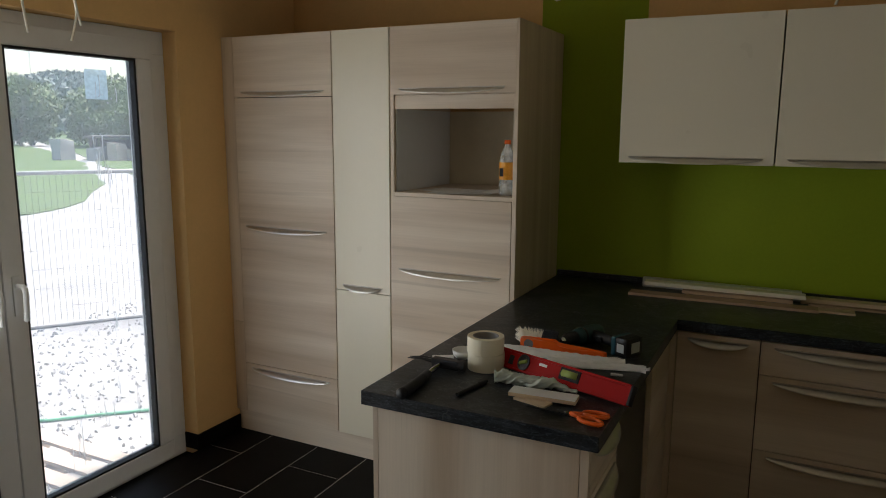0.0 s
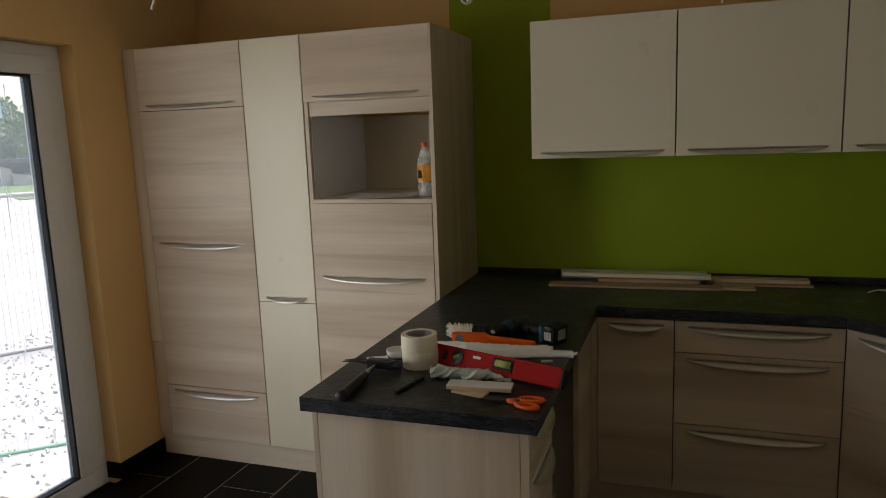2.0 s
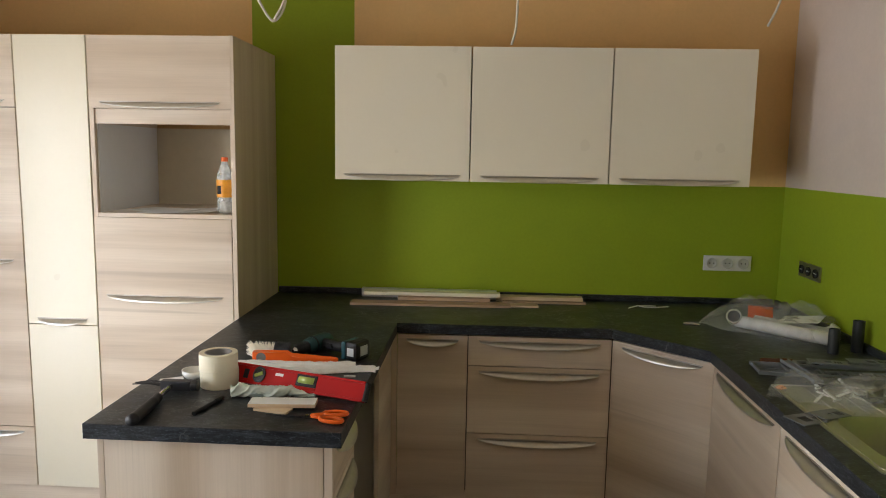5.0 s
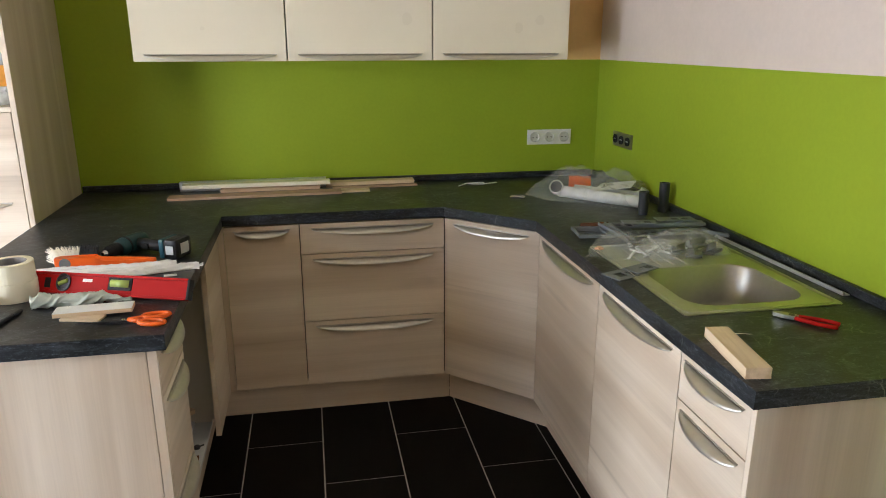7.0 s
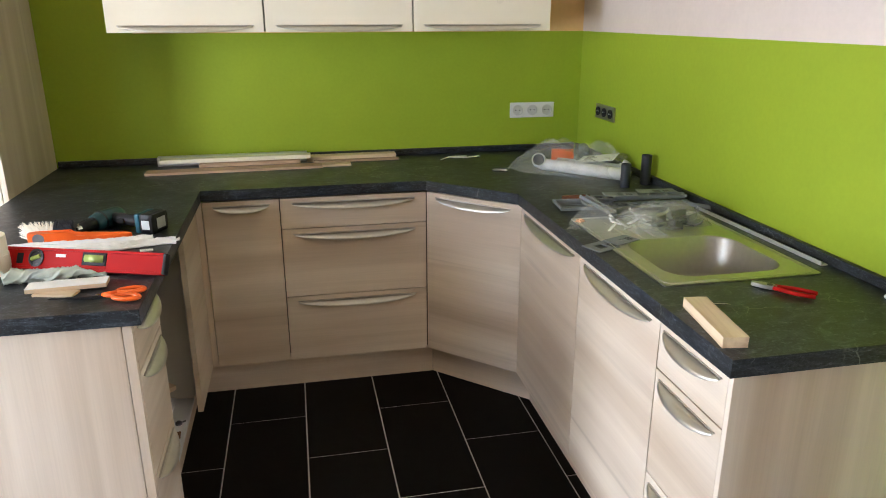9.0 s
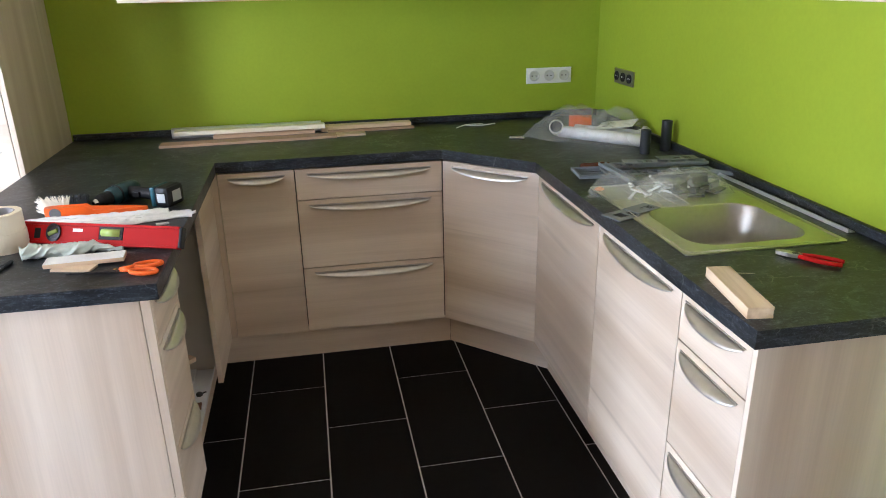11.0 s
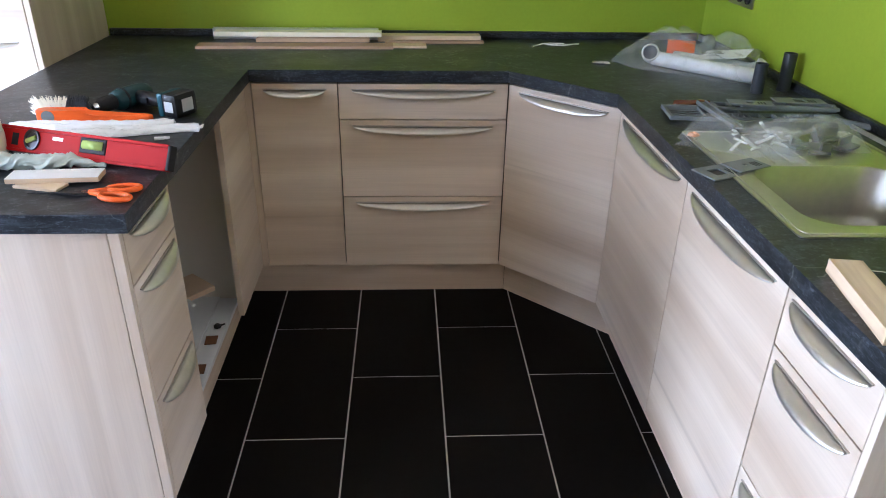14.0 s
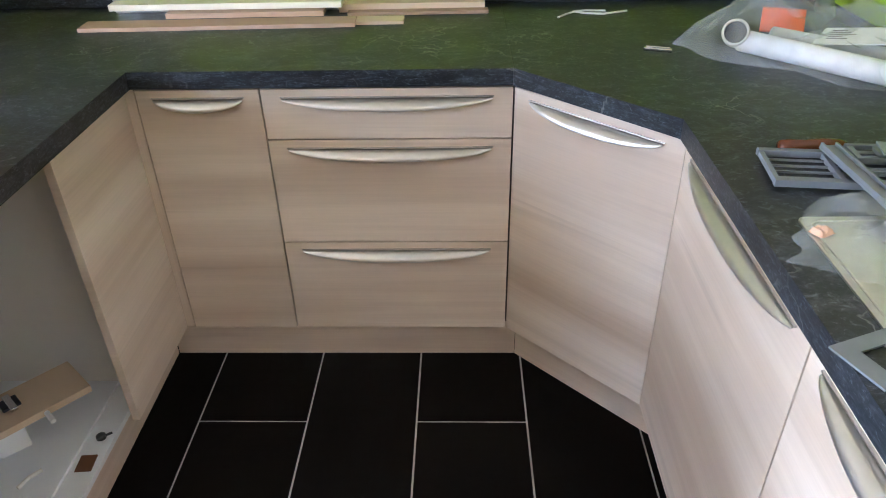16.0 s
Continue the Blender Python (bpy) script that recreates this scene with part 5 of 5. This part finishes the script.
for (x, y) in ((0.573, -1.075), (0.573, -1.235)):
    t = placed("felt_pad", pose(x, y, 0.1285, 0, 0, 5), "square brown felt pad on a ledge", "pad", "felt pads on the ledge")
    lp("pad", box(-0.019, 0.019, -0.024, 0.024, 0, 0.003), plain("brown_felt", (0.16, 0.07, 0.03), 0.95, vary=0.2), t)
for (x, y, a) in ((0.575, -0.995, 20), (0.572, -1.33, 80)):
    t = placed("cam_fitting", pose(x, y, 0.1285, 0, 0, a), "small dark metal furniture fitting", "fitting", "fittings on the ledge")
    lp("body", turned([(0.0001, 0), (0.012, 0), (0.012, 0.008), (0.007, 0.012), (0.0001, 0.012)], 12), DARKSTEEL, t)
    lp("pin", tube([(0.008, 0, 0.005), (0.026, 0.004, 0.005)], 0.003, 6), DARKSTEEL, t)
t = placed("cable_stub", pose(0.47, -1.13, 0.1405, 0, 0, 60), "short white cable stub", "cable")
lp("wire", tube([(-0.03, 0, 0), (0, 0.004, 0.002), (0.03, 0, 0)], 0.005, 8), CABLE, t)

# ---- outdoors ----
GZ = -0.22
GRAVEL = plain("pale_gravel", (0.3, 0.3, 0.31), 0.9, vary=0.4, scale=11, relief=0.8)
MEADOW = plain("meadow", (0.06, 0.105, 0.03), 0.9, vary=0.3, scale=3, relief=0.3)
# haze is put into the leaf colours: paler, and bluer for the far woods
LEAF = plain("leaves", (0.17, 0.23, 0.11), 0.7, vary=0.2, scale=2)
LEAF_HAZED = plain("hazed_far_leaves", (0.21, 0.26, 0.25), 0.8, vary=0.15, scale=0.6)
BARK = plain("bark", (0.12, 0.09, 0.07), 0.9, vary=0.3)
GALV = plain("galvanised_wire", (0.3, 0.31, 0.32), 0.5, metal=0.5)
HOSE = plain("green_hose", (0.10, 0.35, 0.22), 0.4)
PALLET = plain("weathered_pallet_wood", (0.5, 0.43, 0.37), 0.8, vary=0.25, scale=18)
SHED = plain("grey_shed_boards", (0.14, 0.13, 0.13), 0.85, vary=0.3, scale=2)
TARP = plain("pale_tarpaulin", (0.36, 0.36, 0.36), 0.6)
bm = bmesh.new()
bmesh.ops.create_grid(bm, x_segments=2, y_segments=2, size=900)
bmesh.ops.translate(bm, verts=bm.verts, vec=(0, 0, GZ))
tagged(new("ground", solid(bm, GRAVEL)), "pale loose gravel in front of the house", "ground", kind="structure")


def lawn(name, points, z, label):
    """A patch of meadow with an uneven edge."""
    rng = random.Random(name)
    pts = []
    for p, q in zip(points, points[1:] + points[:1]):
        p, q = Vector(p), Vector(q)
        n = max(int((q - p).length / 1.5), 1)
        for k in range(min(n, 40)):
            w = p.lerp(q, k / min(n, 40))
            pts.append((w.x + rng.uniform(-0.25, 0.25), w.y + rng.uniform(-0.25, 0.25)))
    tagged(new(name, solid(prism(pts, GZ - 0.02, z), MEADOW)), label, "grass", kind="structure")


lawn("ground_meadow", [(-60, -30), (-14.5, -6)] + [(-74.4, 44.6), (-54.0, 33.7), (-39.4, 25.4), (-28.7, 18.9), (-23.0, 15.1), (-19.3, 12.4), (-16.6, 10.1), (-14.7, 8.3), (-13.8, 6.9), (-13.5, 5.8)][::-1] + [(-120, 40), (-120, -30)], GZ + 0.03, "mown green meadow beside the gravel")
lawn("ground_meadow_far", [(-130.4, 80.4), (-80.2, 51.5), (-48.4, 32.3), (-31.6, 21.6), (-25.7, 17.9), (-21.9, 15.8)] + [(-20, 34), (-60, 120), (-300, 260), (-300, 90), (-130, 50)], GZ + 0.03, "rough meadow in front of the woods")

# gravel stones near the door
rng = random.Random(4)
bm = bmesh.new()
for k in range(2600):
    x, y = rng.uniform(-5.2, -1.95), rng.uniform(-2.4, 2.4)
    r = rng.uniform(0.008, 0.026)
    m = Matrix.Translation((x, y, GZ + r * 0.3)) @ Euler((rng.random() * 3, rng.random() * 3, 0)).to_matrix().to_4x4() @ Matrix.Diagonal((r, r * rng.uniform(0.6, 1), r * 0.6, 1))
    v = [bm.verts.new(m @ Vector(c)) for c in ((1, 0, 0), (-1, 0, 0), (0, 1, 0), (0, -1, 0), (0, 0, 1), (0, 0, -1))]
    for a, b, c in ((0, 2, 4), (2, 1, 4), (1, 3, 4), (3, 0, 4), (2, 0, 5), (1, 2, 5), (3, 1, 5), (0, 3, 5)):
        bm.faces.new((v[a], v[b], v[c]))
tagged(new("gravel", solid(bm, plain("gravel_stones", (0.42, 0.425, 0.44), 0.9, vary=0.25, scale=25))), "loose pale gravel stones on the ground", "gravel", kind="stuff")

# wire mesh fence
fence = thing("fence", (-4.94, 0.9, GZ), "galvanised wire mesh fence on thin rails", "fence")
FD = Vector((0.57, 0.82)).normalized()
FP = Vector((-4.94, 0.9))
for z in (GZ + 0.02, 1.22):
    a, b = FP - FD * 3.6, FP + FD * 3.6
    part("rail", tube([(a.x, a.y, z), (b.x, b.y, z)], 0.02, 8), GALV, fence)
for k in range(-3, 4):
    p = FP + FD * (k * 1.2 + 0.3)
    if k in (-3, 3):
        part("post", tube([(p.x, p.y, GZ - 0.05), (p.x, p.y, 1.25)], 0.02, 8), GALV, fence)
bm = bmesh.new()
for k in range(-70, 71):
    p = FP + FD * (k * 0.05)
    tube([(p.x, p.y, GZ + 0.02), (p.x, p.y, 1.22)], 0.0025, 3, bm)
for k in range(1, 8):
    a, b, z = FP - FD * 3.5, FP + FD * 3.5, GZ + 0.02 + k * 0.178
    tube([(a.x, a.y, z), (b.x, b.y, z)], 0.0016, 3, bm)
tagged(part("wire_mesh", bm, GALV, fence), kind="stuff")

# hose and pallet outside the door
bm = tube([(-3.75, -1.05, GZ + 0.012), (-3.4, -0.86, GZ + 0.012), (-3.1, -0.7, GZ + 0.012), (-2.9, -0.5, GZ + 0.012), (-2.65, -0.27, GZ + 0.012), (-2.3, 0.1, GZ + 0.012), (-2.1, 0.5, GZ + 0.012)], 0.011, 8)
tagged(new("garden_hose", solid(bm, HOSE)), "thin green garden hose lying on the gravel", "hose")
pal = thing("pallet", (-2.45, -1.5, GZ), "weathered wooden pallet lying on the gravel as a step", "pallet")
for k in range(3):
    part("bearer", box(-2.83 + k * 0.36, -2.75 + k * 0.36, -2.25, -0.93, GZ, GZ + 0.09), PALLET, pal)
for k in range(9):
    y = -2.25 + k * 0.152
    part("slat", box(-2.85, -2.0, y, y + 0.1, GZ + 0.0905, GZ + 0.112), PALLET, pal, bevel=0.003)


def tree(name, at, height, spread, seed, label, leaves=9000, leaf=0.2):
    """A tapered trunk with limbs, and a crown of many small leaf clumps with gaps."""
    rng = random.Random(seed)
    t = thing(name, at, label, "tree", "trees along the meadow")
    x, y, z = at
    bm = tube([(x, y, z - 0.2), (x + 0.1, y, z + height * 0.3), (x, y + 0.1, z + height * 0.6), (x, y, z + height * 0.85)], height * 0.03, 8, None, height * 0.008)
    tips = []
    for k in range(16):
        a, h = rng.uniform(0, 6.28), rng.uniform(0.06, 0.8)
        reach = spread * (1.2 - abs(h - 0.4) * 1.0) * rng.uniform(0.6, 1.0)
        tip = Vector((x + math.cos(a) * reach, y + math.sin(a) * reach, z + height * h + reach * rng.uniform(0.2, 0.5)))
        s = Vector((x, y, z + height * h * 0.9))
        tube([s, s.lerp(tip, 0.5) + Vector((0, 0, -0.1)), tip], height * 0.01, 5, bm, height * 0.002)
        tips += [tip, s.lerp(tip, 0.6)]
    tips += [Vector((x, y, z + height * f)) for f in (0.65, 0.8, 0.93)]
    part("trunk", bm, BARK, t)
    verts, faces = [], []
    for k in range(leaves):
        c = rng.choice(tips)
        d = Vector((rng.gauss(0, 1), rng.gauss(0, 1), rng.gauss(0, 0.8)))
        p = c + d.normalized() * rng.random() ** 0.5 * spread * 0.5 - Vector(at)
        if p.z < height * 0.02:
            continue
        q = Euler((rng.uniform(0, 6.3), rng.uniform(0, 6.3), rng.uniform(0, 6.3))).to_matrix()
        r = leaf * rng.uniform(0.6, 1.5)
        n = len(verts)
        verts += [tuple(p + q @ Vector(v)) for v in ((-r, 0, 0), (0, -r * 0.6, r * 0.15), (r, 0, 0), (0, r * 0.6, r * 0.15))]
        faces.append((n, n + 1, n + 2, n + 3))
    me = bpy.data.meshes.new("crown")
    me.from_pydata(verts, [], faces)
    me.materials.append(LEAF)
    c = new("crown", me)
    c.parent = t
    return t


BROAD = "broad leafy green tree at the meadow's edge"
first = tree("tree", (-62, 37.5, GZ), 5.6, 2.6, 1, BROAD)
second = tree("tree", (-52, 40, GZ), 5.4, 2.7, 2, BROAD)
third = tree("tree", (-47, 44, GZ), 6.6, 2.9, 3, "tall leafy green tree behind the shed")
for k, (x, y, size, a) in enumerate(((-66, 33, 0.95, 40), (-72, 36.5, 1.1, 200), (-57, 41.5, 0.75, 90), (-47.5, 36.5, 0.6, 10), (-43.5, 36, 0.5, 140), (-50, 38.2, 0.7, 250),
                                     (-41, 40, 0.95, 70), (-38, 38, 0.6, 300), (-74, 28, 1.05, 120), (-54, 46, 0.8, 15), (-35, 38, 1.1, 60), (-76, 42, 1.15, 30), (-60, 50, 0.85, 190), (-45, 41, 0.7, 20))):
    c = copy_thing((first, second, third)[k % 3], pose(x, y, GZ, 0, 0, a))
    c.scale = (size, size, size)

# wooded hill in the distance, its haze put into the leaf colour
rng = random.Random(9)
verts, faces = [], []
for k in range(22000):
    a = radians(rng.uniform(118, 165))
    d = rng.uniform(150, 330)
    crest = 17 + 7 * math.sin(a * 9 + 0.6) + 4 * math.sin(a * 23)
    h = max(0, (d - 150) / 180) ** 0.8 * crest * (1.3 if a > radians(140) else 0.9)
    p = Vector((math.cos(a) * d, math.sin(a) * d, GZ + h + rng.uniform(0, 5)))
    q = Euler((rng.uniform(0, 6.3), rng.uniform(0, 6.3), rng.uniform(0, 6.3))).to_matrix()
    r = rng.uniform(0.7, 1.7)
    n = len(verts)
    verts += [tuple(p + q @ Vector(v)) for v in ((-r, 0, 0), (0, -r * 0.7, r * 0.2), (r, 0, 0), (0, r * 0.7, r * 0.2))]
    faces.append((n, n + 1, n + 2, n + 3))
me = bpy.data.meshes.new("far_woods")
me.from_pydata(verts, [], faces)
me.materials.append(LEAF_HAZED)
tagged(new("far_woods", me), "wooded hillside in the distance, haze put into its leaf colour", "woods", kind="stuff")

# shed and stacked pale goods by the meadow
shed = thing("shed", (-31, 23.5, GZ), "low open grey shed with a flat roof", "shed")
part("roof", prism([(-33.6, 23.2), (-29.2, 25.8), (-28.4, 24.6), (-32.8, 22.0)], 1.0, 1.12), SHED, shed)
for p in ((-33.3, 23.1), (-29.4, 25.5), (-28.7, 24.7), (-32.7, 22.3)):
    part("post", box(p[0] - 0.06, p[0] + 0.06, p[1] - 0.06, p[1] + 0.06, GZ, 1.0), SHED, shed)
part("back_wall", slab((-33.3, 23.3), (-29.3, 25.7), 0.06, GZ, 0.9), SHED, shed)
for k, (x, y, w, h) in enumerate(((-34.3, 21.8, 0.8, 1.1), (-30.6, 23.6, 0.9, 0.6), (-29.3, 24.3, 0.9, 0.8), (-32.4, 22.5, 0.8, 0.7), (-31.5, 23.0, 0.7, 0.9))):
    bm = box(x - w / 2, x + w / 2, y - w / 2, y + w / 2, GZ, GZ + h)
    bmesh.ops.subdivide_edges(bm, edges=bm.edges, cuts=3, use_grid_fill=True)
    for v in bm.verts:
        v.co += Vector(noise.noise_vector(v.co * 1.3)) * 0.12 * (0.2 + (v.co.z - GZ) / h)
        v.co.z = max(v.co.z, GZ)
    tagged(new("covered_stack", solid(bm, (TARP, PALLET, PALLET, TARP, PALLET)[k])), "stack of goods under a pale cover by the shed" if k == 0 else "stack of brownish building goods under the shed", "stack")

# ---- floor tiles ----
TX, TY, PX, PY = 0.7345, -0.816, 0.3010, 0.597
meshes = {}
for i in range(-8, 17):
    for j in range(-15, 4):
        x0, x1 = TX + i * PX, TX + (i + 1) * PX
        y1 = TY + j * PY + (PY / 2 if i % 2 else 0)
        y0 = y1 - PY
        x0, x1, y0, y1 = max(x0 + 0.0025, XL + 0.002), min(x1 - 0.0025, XE - 0.002), max(y0 + 0.0025, YS + 0.002), min(y1 - 0.0025, -0.002)
        if x0 < XR < x1 and y1 > YE:
            x1 = XR - 0.002
        elif x1 > XR:
            y1 = min(y1, YE - 0.002)
        if x1 - x0 < 0.01 or y1 - y0 < 0.01:
            continue
        key = (round(x1 - x0, 4), round(y1 - y0, 4))
        if key not in meshes:
            bm = box(-key[0] / 2, key[0] / 2, -key[1] / 2, key[1] / 2, -0.008, 0.0)
            bmesh.ops.bevel(bm, geom=[e for e in bm.edges if all(v.co.z > -0.001 for v in e.verts)], offset=0.0012, segments=1, affect="EDGES")
            meshes[key] = solid(bm, TILE)
        t = new("tile", meshes[key])
        t.location, t.parent = ((x0 + x1) / 2, (y0 + y1) / 2, 0), floor
